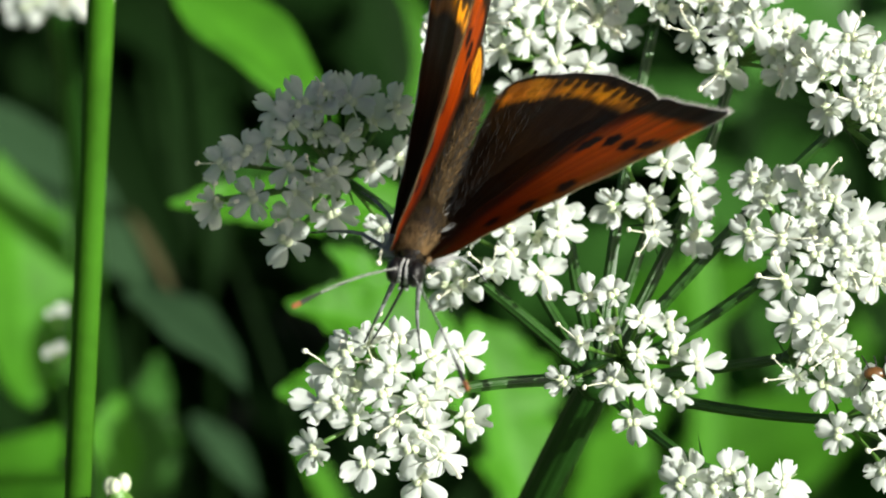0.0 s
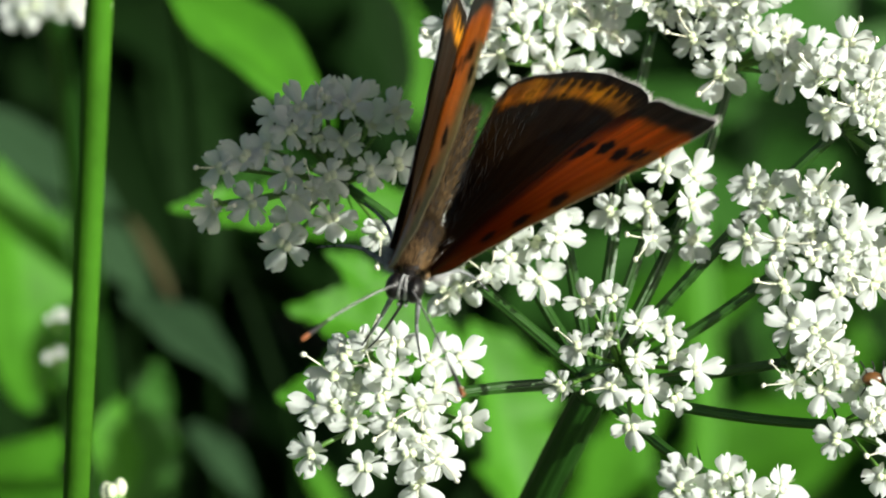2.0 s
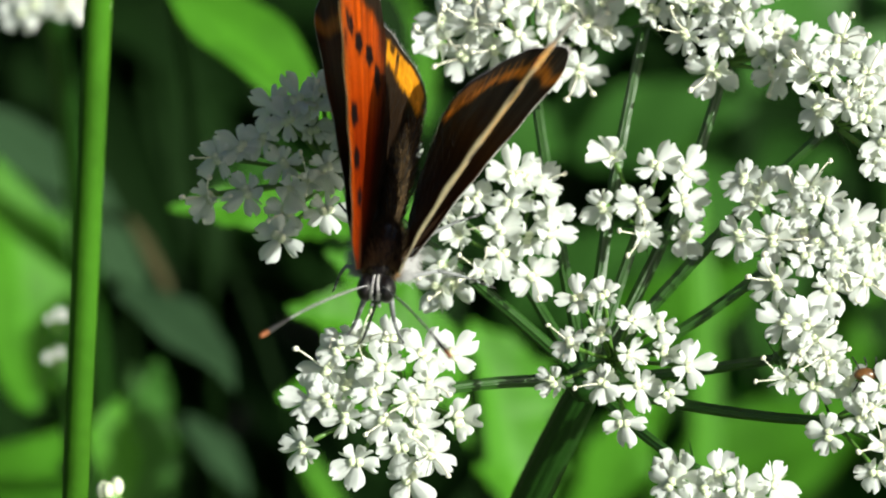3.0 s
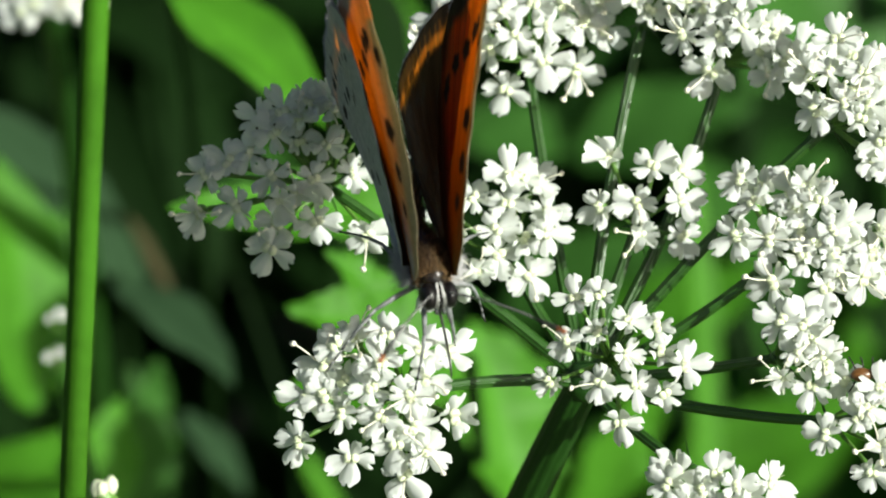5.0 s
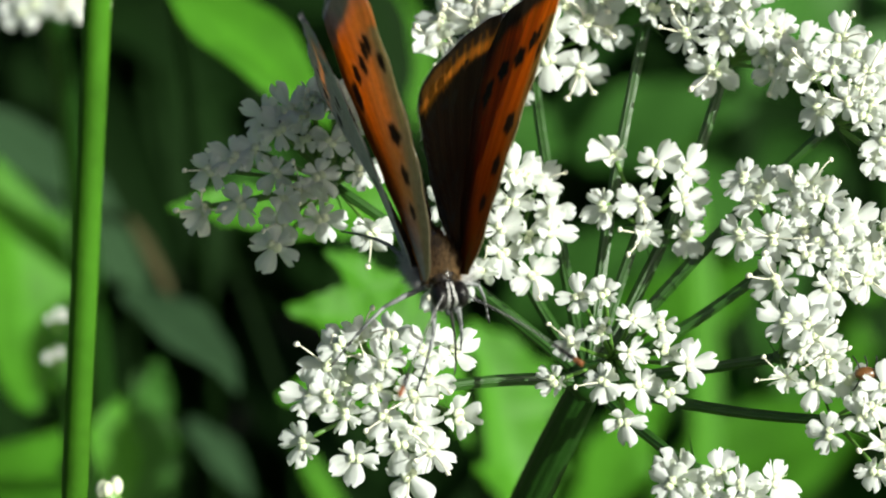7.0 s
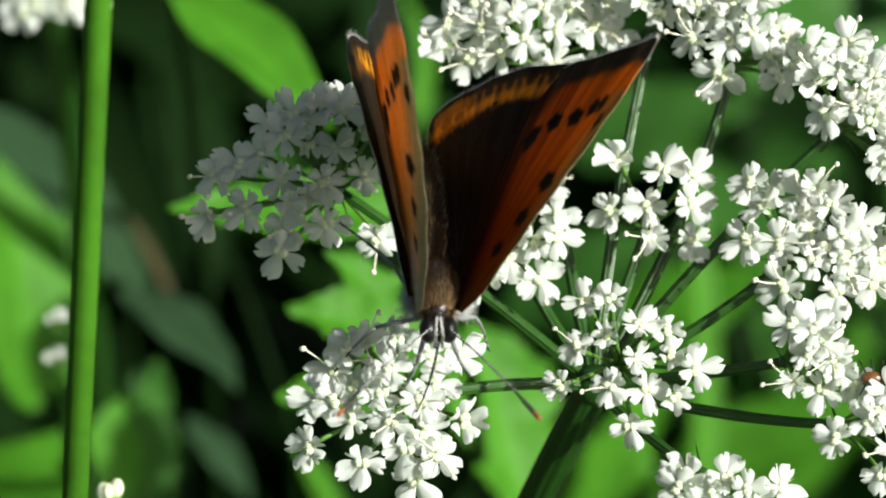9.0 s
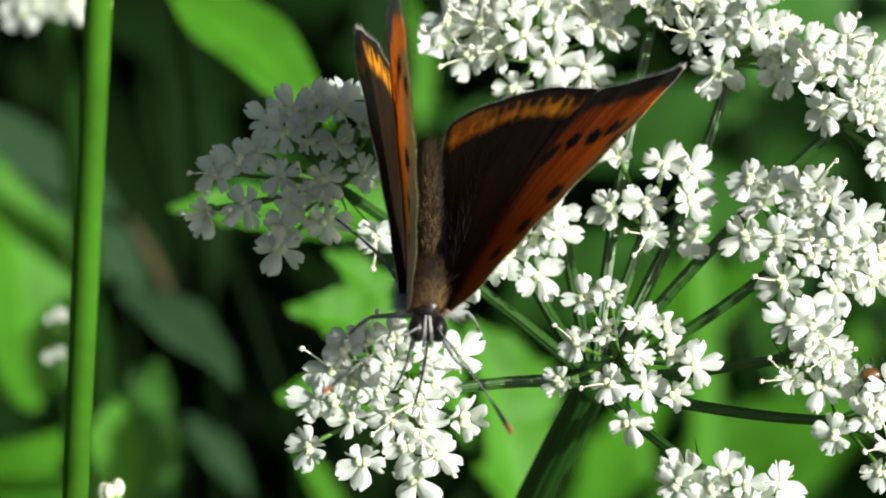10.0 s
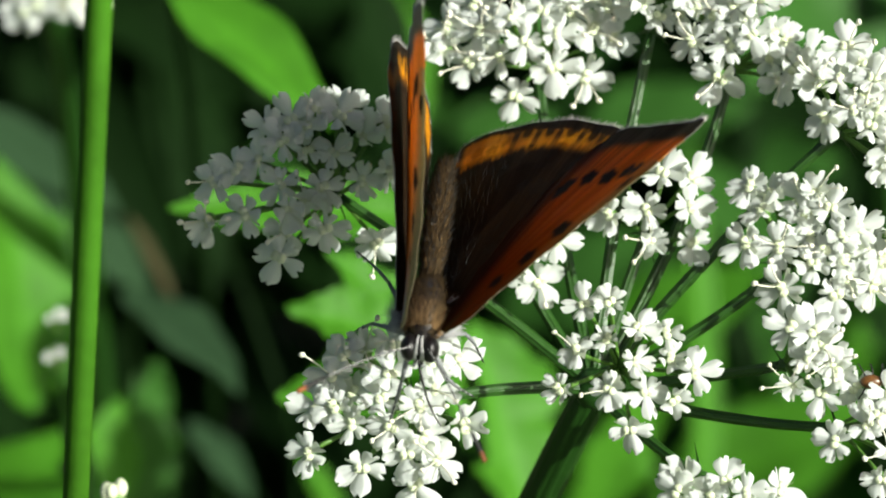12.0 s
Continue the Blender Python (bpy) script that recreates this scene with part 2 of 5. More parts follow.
def umbellet(plant, hub, centre, spots, rng, size=1.0, droop=0.1, facing_bias=(0, 0.12, 1.0), buds=0.1, pivot=None, depth=5.0, jut=0.0):
    """One small umbel: a ray from the hub, pedicels, and a floret at each spot (mm off the centre)."""
    centre = Vector(centre)
    base = centre + (hub - centre).normalized() * depth * 0.4 * MM + Vector((0, 0, -0.0006 * depth))
    ray = Shape()
    side = (base - hub).cross(Vector((0, 0, 1))).normalized() * rng.uniform(-0.03, 0.05) * (base - hub).length
    line = bezier(hub, hub.lerp(base, 0.35) + side + Vector((0, 0, -0.0006)), hub.lerp(base, 0.7) + side, base, 14)
    ray.tube(line, [0.00038 * size - 0.00009 * i / 14 for i in range(15)], 28, 0, 7, 0.28)
    ray.ball(base, 0.00042 * size, 0, 6, 8)
    for k in range(4):
        a = 2 * math.pi * (k + rng.random() * .5) / 4
        ray.hair(base, base + Vector((math.cos(a), math.sin(a), 0.1)) * rng.uniform(0.0012, 0.0022), 0.00012, 0)
    holder = part("umbellet", ray.mesh("umbellet", [RAY]), plant)
    rad = max(0.004, max(math.hypot(x, y) for x, y in spots) * MM)
    tops = []
    for x, y in spots:
        r = math.hypot(x, y) * MM
        z = -0.30 * r * r / rad + rng.uniform(-0.0006, 0.0006) + jut * x * MM
        top = centre + Vector((x * MM, y * MM, z))
        n = Vector((x * MM / rad * 0.6 + facing_bias[0] + rng.uniform(-.3, .3), y * MM / rad * 0.55 + facing_bias[1] + rng.uniform(-.3, .3), facing_bias[2]))
        n.normalize()
        tops.append((top, n))
        foot = top - n * 0.0005
        mid = base.lerp(foot, 0.55) - n * 0.0004 + Vector((0, 0, -0.0003))
        ped = Shape()
        ped.tube(bezier(base, base.lerp(mid, 0.7), mid, foot, 6), [0.00015, 0.00014, 0.00013, 0.00012, 0.00012, 0.00013, 0.00018], 6, 0)
        part("pedicel", ped.mesh("pedicel", [PEDICEL]), holder)
    for (top, n), (x, y) in zip(tops, spots):
        kind = rng.choices((0, 1, 2, 3), (0.5, 0.34, 0.16 - buds * .5, buds * .5))[0]
        ob = part("floret", rng.choice(FLORETS[kind]), holder)
        q = facing(n, 0).to_3x3()
        local = q.inverted() @ Vector((x, y, 0))
        spin = math.atan2(local.y, local.x) - math.pi / 2 + rng.uniform(-0.5, 0.5)
        big = size * rng.uniform(0.9, 1.12) * (0.86 + 0.2 * min(1, math.hypot(x, y) * MM / rad))
        ob.matrix_basis = Matrix.LocRotScale(top, facing(n, spin).to_quaternion(), (big, big, big))
    if pivot is not None:
        # the joint lies at the hub, so that the umbellet can nod there
        holder.data.transform(Matrix.Translation(-pivot))
        for child in holder.children:
            child.matrix_basis = Matrix.Translation(-pivot) @ child.matrix_basis
        holder.matrix_basis = Matrix.Translation(pivot)
    return holder


# umbellet: depth, size, length of its pedicels, and where its florets stand
UMBELLETS = {}
UMBELLETS["left"] = (-4.36, 1.0, 5.5, ((-13.09, 1.53), (-11.0, 1.97), (-12.78, 3.72), (-11.44, 4.41), (-10.28, 4.88), (-9.81, 6.75), (-8.41, 7.16), (-7.0, 7.69), (-5.75, 7.38), (-4.5, 6.28), (-3.19, 7.06), (-2.94, 4.25), (-4.5, 3.78), (-6.69, 3.47), (-9.03, 3.62), (-6.06, 5.34), (-7.47, 5.5), (-8.88, 5.97), (-6.53, 1.12), (-3.72, 0.34), (-9.12, -0.44), (-8.56, 2.22), (-8.72, 0.97), (-7.62, 2.69), (-7.62, 6.75), (-5.44, 7.84)))
UMBELLETS["low"] = (3.75, 1.05, 5.0, ((-7.0, -8.72), (-7.47, -11.38), (-5.44, -5.91), (-4.34, -5.59), (-4.97, -7.94), (-5.06, -9.72), (-2.94, -6.91), (-3.41, -8.25), (-2.88, -9.88), (-1.31, -8.66), (-1.0, -10.44), (1.19, -9.81), (-4.5, -12.16), (-1.53, -13.09), (-2.62, -5.34), (-0.75, -6.22), (0.97, -6.22), (-0.44, -7.78), (-0.28, -11.69), (-6.12, -7.0), (-2.0, -11.38), (-6.06, -8.72)))
UMBELLETS["middle"] = (2.74, 0.9, 6.0, ((7.84, -3.09), (9.25, -2.94), (9.09, -4.97), (7.38, -5.59), (6.44, -7.78), (9.19, -7.78), (10.34, -10.03), (10.66, -6.22), (10.81, -4.34), (12.38, -4.66), (12.62, -6.06), (11.28, -7.94), (12.84, -8.41), (13.94, -6.84)))
UMBELLETS["inner"] = (-5.63, 1.0, 5.0, ((0.5, 2.06), (1.28, 0.41), (2.22, 2.47), (4.88, 3.62), (4.25, 3.69), (4.09, 2.12), (5.81, 3.38), (6.28, 1.66), (3.47, 0.72), (5.03, 0.25), (3.62, -0.69), (2.38, -1.62), (0.34, -1.31), (5.34, -1.78), (0.81, -2.25), (0.03, -2.56), (6.28, 0.56)))
UMBELLETS["upper"] = (-5.0, 1.0, 4.5, ((9.72, 4.72), (9.19, 1.91), (11.28, 2.16), (12.12, 4.25), (13.88, 3.94), (13.69, 2.34), (11.44, 0.44), (13.81, 0.34)))
UMBELLETS["top"] = (-8.94, 1.04, 5.5, ((0.03, 11.12), (1.44, 10.34), (3.16, 10.66), (4.0, 8.47), (2.69, 12.53), (3.78, 12.84), (4.56, 11.44), (6.28, 11.91), (6.12, 10.03), (7.94, 9.56), (8.31, 12.22), (7.06, 13.16), (5.5, 13.16), (9.09, 13.47), (9.41, 11.75), (2.06, 12.06), (0.19, 12.22), (1.75, 13.62), (4.25, 14.16), (6.75, 14.47), (8.62, 14.78), (5.19, 14.66)))
UMBELLETS["peak"] = (-7.26, 1.0, 4.0, ((11.12, 13.47), (12.0, 12.91), (13.0, 14.16), (13.16, 13.16), (10.5, 14.41), (11.91, 14.72)))
UMBELLETS["crown"] = (-5.39, 1.04, 5.5, ((13.78, 11.53), (15.34, 9.47), (15.03, 13.0), (15.81, 11.38), (16.75, 12.84), (17.06, 11.84), (18.31, 11.91), (18.16, 10.66), (18.94, 11.59), (18.78, 9.34), (19.41, 10.03), (20.34, 10.66), (16.12, 13.53), (17.38, 13.78), (14.09, 13.31), (15.5, 14.47), (18.0, 14.16)))
UMBELLETS["far_right"] = (-2.1, 1.04, 5.0, ((22.38, 11.28), (20.81, 9.25), (21.91, 9.41), (21.12, 7.31), (23.16, 10.34), (23.78, 9.41), (23.31, 8.47), (23.62, 6.84), (24.09, 7.53), (22.69, 7.69), (24.31, 10.03), (24.41, 4.72), (24.88, 5.59), (25.34, 4.41), (25.03, 8.47), (25.5, 6.91)))
UMBELLETS["right"] = (-2.09, 1.03, 5.5, ((16.75, 0.34), (18.62, 0.12), (17.06, 3.47), (18.16, 3.0), (17.69, 2.22), (19.88, 2.78), (20.66, 3.16), (20.19, 1.84), (21.44, 2.31), (20.34, 0.66), (18.78, -2.22), (20.5, -0.81), (22.06, 0.66), (23.0, 1.22), (23.31, 0.28), (22.22, -0.59), (23.78, 0.03), (21.75, -2.53), (23.84, -2.0), (24.31, -0.66), (22.38, -1.59), (21.12, -0.03), (24.72, 0.66), (25.19, -1.84)))
UMBELLETS["lower_right"] = (1.76, 1.0, 5.0, ((19.25, -4.34), (20.5, -4.56), (20.97, -5.34), (20.19, -5.97), (21.44, -6.22), (19.31, -7.53), (20.97, -8.0), (21.81, -6.91), (22.84, -7.69)))
UMBELLETS["corner"] = (2.56, 1.0, 5.0, ((21.66, -10.66), (24.09, -9.19), (23.47, -9.72), (24.31, -12.78), (24.81, -8.09), (24.72, -11.22)))
UMBELLETS["bottom"] = (3.24, 1.0, 5.0, ((13.47, -12.84), (12.94, -13.41), (15.66, -12.78), (16.75, -13.47), (18.78, -13.34), (14.88, -13.78), (17.38, -14.19), (14.09, -14.5), (16.12, -14.81)))


def build_umbel():
    rng = random.Random(5)
    plant = thing("flowering_umbel", SPACE, "white flowering umbel on a ridged dark green stalk, swaying in sun", "flower")
    stalk = Shape()
    foot = SPACE.inverted() @ Vector((-0.12, 0.05, 0.0))
    a, b = HUB, P(4.09, -15.28, -13.0)
    line = bezier(a, a.lerp(b, 0.4), b, foot, 40)
    stalk.tube(line, [0.00095 + 0.0008 * i / 40 for i in range(41)], 32, 0, 11, 0.16)
    stalk.ball(a, 0.00125, 0, 8, 16, (1, 1, 0.9))
    part("stalk", stalk.mesh("stalk", [STALK]), plant)
    made = {}
    for key, (z, size, depth, spots) in UMBELLETS.items():
        u = sum(s[0] for s in spots) / len(spots)
        v = sum(s[1] for s in spots) / len(spots)
        k = 1 - z / REACH
        made[key] = umbellet(plant, HUB, P(u, v, z), [((x - u) * k, (y - v) * k) for x, y in spots], rng, size, pivot=HUB, depth=depth,
                             buds=0.3 if key == "middle" else 0.12)
    return plant, made


def build_beetle():
    ob = thing("beetle", SPACE, "tiny brown beetle sitting among white florets", "insect")
    c = P(23.69, -7.34, 1.5)
    s = Shape()
    s.ball(c, 0.00042, 0, 10, 14, (1.5, 0.95, 0.75))
    part("abdomen", s.mesh("abdomen", [BEETLE]), ob)
    s = Shape()
    s.ball(c + V(0.68, 0.06, 0), 0.0003, 0, 8, 12, (0.9, 1.0, 0.8))
    part("thorax", s.mesh("thorax", [BEETLE]), ob)
    s = Shape()
    s.ball(c + V(1.0, 0.1, 0), 0.00019, 0, 8, 10)
    part("head", s.mesh("head", [LEG_DARK]), ob)
    for k in range(6):
        sx, i = (1 if k < 3 else -1), k % 3
        a = c + V(0.5 - 0.4 * i, 0.25 * sx, -0.1)
        s = Shape()
        s.tube([a, a + V(0.1 - 0.15 * i, 0.4 * sx, 0.15), a + V(0.15 - 0.25 * i, 0.7 * sx, -0.5)], 0.00005, 6)
        part("leg", s.mesh("leg", [LEG_DARK]), ob)
    return ob


# ---- the butterfly ----------------------------------------------------
def smooth(x, a, b):
    t = np.clip((x - a) / (b - a), 0, 1)
    return t * t * (3 - 2 * t)


def rim(points, n):
    """An even, rounded line through the corner points."""
    p = np.array(points, float)
    out = []
    for i in range(len(p) - 1):
        a, b, c, d = p[max(i - 1, 0)], p[i], p[i + 1], p[min(i + 2, len(p) - 1)]
        for t in np.linspace(0, 1, 24, endpoint=False):
            out.append(0.5 * (2 * b + (c - a) * t + (2 * a - 5 * b + 4 * c - d) * t * t + (3 * b - a - 3 * c + d) * t ** 3))
    out = np.array(out + [p[-1]])
    s = np.concatenate([[0], np.cumsum(np.hypot(*np.diff(out, axis=0).T))])
    w = np.linspace(0, s[-1], n)
    return np.stack([np.interp(w, s, out[:, 0]), np.interp(w, s, out[:, 1])], 1)


FORE = ((0, 0.4), (1.0, 1.3), (2.8, 2.0), (6, 2.7), (9, 3.1), (12, 3.3), (15, 3.3), (17.2, 3.1), (17.9, 2.7), (17.4, 1.2), (16.5, -0.4), (15.5, -2.4), (14.9, -3.6),
        (14.0, -4.3), (11, -4.4), (7, -3.4), (3, -1.9), (0, -0.5))
HIND = ((0, 0.3), (1.4, 0.7), (5, 1.0), (9, 1.6), (12.5, 1.9), (13.8, 1.2), (14.55, -0.5), (14.55, -2.6), (13.75, -6.3), (12.25, -9.8), (10.9, -11.9), (9.9, -12.5), (8.6, -11.4),
        (7, -9.6), (4, -6), (1.3, -2.8), (0, -0.6))
FORE_SPOTS = ((8.36, 1.3, 0.47, 0.52), (6.0, 1.05, 0.44, 0.36), (3.9, 0.6, 0.36, 0.28), (11.5, -1.7, 0.44, 0.42), (12.2, -0.1, 0.44, 0.42), (13.1, 0.95, 0.44, 0.30),
              (13.5, 1.6, 0.44, 0.26), (12.5, 2.5, 0.42, 0.24), (10.2, -2.8, 0.65, 0.38))
HIND_SPOTS = ((4.8, -5.4, 0.36, 0.40), (4.8, -3.6, 0.40, 0.26), (4.8, -1.9, 0.38, 0.34), (9.4, -3.0, 0.44, 0.50), (9.1, -4.2, 0.34, 0.30), (9.4, -6.8, 0.42, 0.32),
              (9.1, -7.9, 0.36, 0.32), (8.3, -9.4, 0.44, 0.46), (10.4, -9.6, 0.3, 0.34), (9.9, -10.6, 0.38, 0.36), (11.3, -9.2, 0.3, 0.28), (2.5, -2.2, 0.32, 0.2),
              (6.3, -3.0, 0.3, 0.14), (5.9, -2.0, 0.26, 0.14), (11.6, -2.0, 0.3, 0.26), (11.6, -4.4, 0.3, 0.26), (11.3, -6.6, 0.3, 0.26))


def blots(x, y, spots, seed, soft=0.22, grow=1.0):
    rng = np.random.RandomState(seed)
    ink = np.zeros_like(x)
    for sx, sy, a, b in spots:
        d = np.sqrt(((x - sx) / (a * grow)) ** 2 + ((y - sy) / (b * grow)) ** 2)
        d = d + 0.12 * np.sin(5 * np.arctan2(y - sy, x - sx) + rng.rand() * 6)
        ink = np.maximum(ink, 1 - smooth(d, 1 - soft, 1 + soft))
    return ink[:, None]


def mixed(a, b, f):
    return np.asarray(a) * (1 - f) + np.asarray(b) * f


def brown_line(x):
    """Behind this line the forewing is brown."""
    return np.interp(x, (0, 1.6, 4.9, 8.2, 11, 14), (0.4, -0.1, -1.2, -2.5, -3.6, -3.3))


def wing_colours(x, y, q, r, edge, outer, fore, upper):
    """edge: mm from the rim; outer: 1 where that rim is the outer one."""
    rng = np.random.RandomState(3)
    streak = np.interp(q * 420, np.arange(421), rng.rand(421))
    streak = (0.6 * streak + 0.4 * np.interp(q * 97 + 0.6 * r, np.arange(99), rng.rand(99)))[:, None]
    near = edge[:, None]
    out = outer[:, None]
    rr, qq = r[:, None], q[:, None]
    brown, black = (0.020, 0.0115, 0.0065), (0.006, 0.005, 0.005)
    if fore and upper:
        c = mixed((0.21, 0.014, 0.0015), (0.56, 0.086, 0.004), np.clip(smooth(rr, 0.35, 0.8) * 0.8 + (streak - 0.5) * 1.1, 0, 1))
        c = c * (0.55 + 0.9 * np.clip(streak, 0, 1))
        inner = smooth((brown_line(x) - y)[:, None] + (streak - 0.5) * 1.6, -0.8, 0.7)
        c = mixed(c, brown, inner * 0.95)
        c = mixed(c, brown, (1 - smooth(rr, 0.05, 0.24)) * 0.85)
        cell = np.abs(((q * 34) % 1) - 0.5)[:, None]
        c = mixed(c, black, (1 - smooth(cell, 0.05, 0.13)) * smooth(rr + (streak - 0.5) * 0.2, 0.64, 0.82) * 0.85)
        c = mixed(c, brown, out * (1 - smooth(near + (streak - 0.5) * 0.8, 1.2, 1.9)))
        c = mixed(c, brown, (1 - out) * (1 - smooth(near, 0.08, 0.3)) * (qq < 0.5))
        c = mixed(c, black, blots(x, y, FORE_SPOTS, 1, 0.35, 1.42))
    elif fore:
        c = mixed((0.90, 0.56, 0.20), (0.90, 0.66, 0.34), smooth(1 - qq, 0.55, 0.8))
        c = c * (0.85 + 0.3 * streak)
        c = mixed(c, (0.62, 0.16, 0.015), smooth(qq, 0.5, 0.62) * 0.7)
        grey = (0.48, 0.47, 0.42)
        c = mixed(c, grey, out * (1 - smooth(near + (streak - 0.5) * 0.7, 1.3, 2.2)))
        c = mixed(c, (0.50, 0.46, 0.30), (1 - out) * (1 - smooth(near, 0.7, 1.9)) * (qq < 0.5) * 0.85)
        c = mixed(c, (0.6, 0.62, 0.6), (1 - smooth(rr, 0.12, 0.32)))
        c = mixed(c, (0.62, 0.5, 0.34), blots(x, y, FORE_SPOTS, 1, 0.25, 2.0) * 0.6)
        c = mixed(c, black, blots(x, y, FORE_SPOTS, 1, 0.2, 1.35))
    elif upper:
        c = mixed(brown, (0.042, 0.023, 0.011), np.clip(streak * 1.5 - 0.45, 0, 1) * smooth(rr, 0.1, 0.5))
        deep = np.interp(q, (0.34, 0.42, 0.55, 0.64), (1.1, 1.7, 2.2, 2.7))[:, None]
        start = np.interp(q, (0.5, 0.59), (0.55, 0.22))[:, None]
        band = smooth(near + (streak - 0.5) * 0.4, start, start + 0.3) * (1 - smooth(near + (streak - 0.5) * 0.9, deep - 0.3, deep + 0.3)) * out * smooth(qq, 0.345, 0.40) * (1 - smooth(qq, 0.645, 0.655))
        cell = np.abs(((q * 24 + 0.1) % 1) - 0.5)[:, None]
        part_off = 1 - smooth(qq, 0.565, 0.58)
        bite = (1 - smooth(np.hypot(cell * 3.0 - 1.5, (near - 0.75) * 1.2), 0.45, 0.85)) * part_off
        c = mixed(c, (0.98, 0.38, 0.014), np.clip(band * (0.80 + 0.4 * streak), 0, 1))
        c = mixed(c, black, np.clip(bite, 0, 1) * out * 0.9)
        c = mixed(c, brown, (1 - smooth(cell, 0.07, 0.2)) * band * part_off * 0.95)
        c = mixed(c, black, (1 - smooth(near, 0.1, 0.4)) * out * 0.7)
    else:
        c = mixed((0.72, 0.77, 0.79), (0.84, 0.84, 0.80), smooth(rr, 0.1, 0.7)) * (0.88 + 0.24 * streak)
        band = smooth(near, 0.9, 1.2) * (1 - smooth(near, 1.8, 2.3)) * out
        c = mixed(c, (0.66, 0.34, 0.14), band * 0.18)
        c = mixed(c, (0.92, 0.92, 0.9), blots(x, y, HIND_SPOTS, 2, 0.25, 1.6) * 0.5)
        c = mixed(c, black, blots(x, y, HIND_SPOTS, 2))
    return np.clip(c, 0, 1)


def wing_glow(x, y, q, near, outer, fore):
    """What the membrane lets through: amber in the forewing, dull grey-brown in the hindwing."""
    n = near[:, None]
    c = np.tile((0.92, 0.39, 0.045) if fore else (0.11, 0.07, 0.045), (len(x), 1))
    inner = smooth((brown_line(x) - y)[:, None], -0.8, 0.7)
    c = mixed(c, (0.24, 0.11, 0.04), inner) if fore else mixed(c, (0.9, 0.5, 0.15), outer[:, None] * smooth(n, 0.7, 1.1) * (1 - smooth(n, 1.8, 2.4)))
    c = mixed(c, (0.20, 0.16, 0.13), outer[:, None] * (1 - smooth(n, 1.0, 1.7)))
    if fore:
        c = mixed(c, (0.52, 0.42, 0.20), (1 - outer[:, None]) * (1 - smooth(n, 0.4, 1.8)) * (q[:, None] < 0.5))
        c = c * (0.4 + 0.6 * smooth(np.hypot(x, y)[:, None], 3.5, 12.0))
    streak = np.interp(q * 300, np.arange(301), np.random.RandomState(8).rand(301))[:, None]
    c = c * (0.72 + 0.5 * streak)
    return np.clip(mixed(c, (0.1, 0.08, 0.07), blots(x, y, FORE_SPOTS if fore else HIND_SPOTS, 1, 0.25, 1.3)), 0, 1)


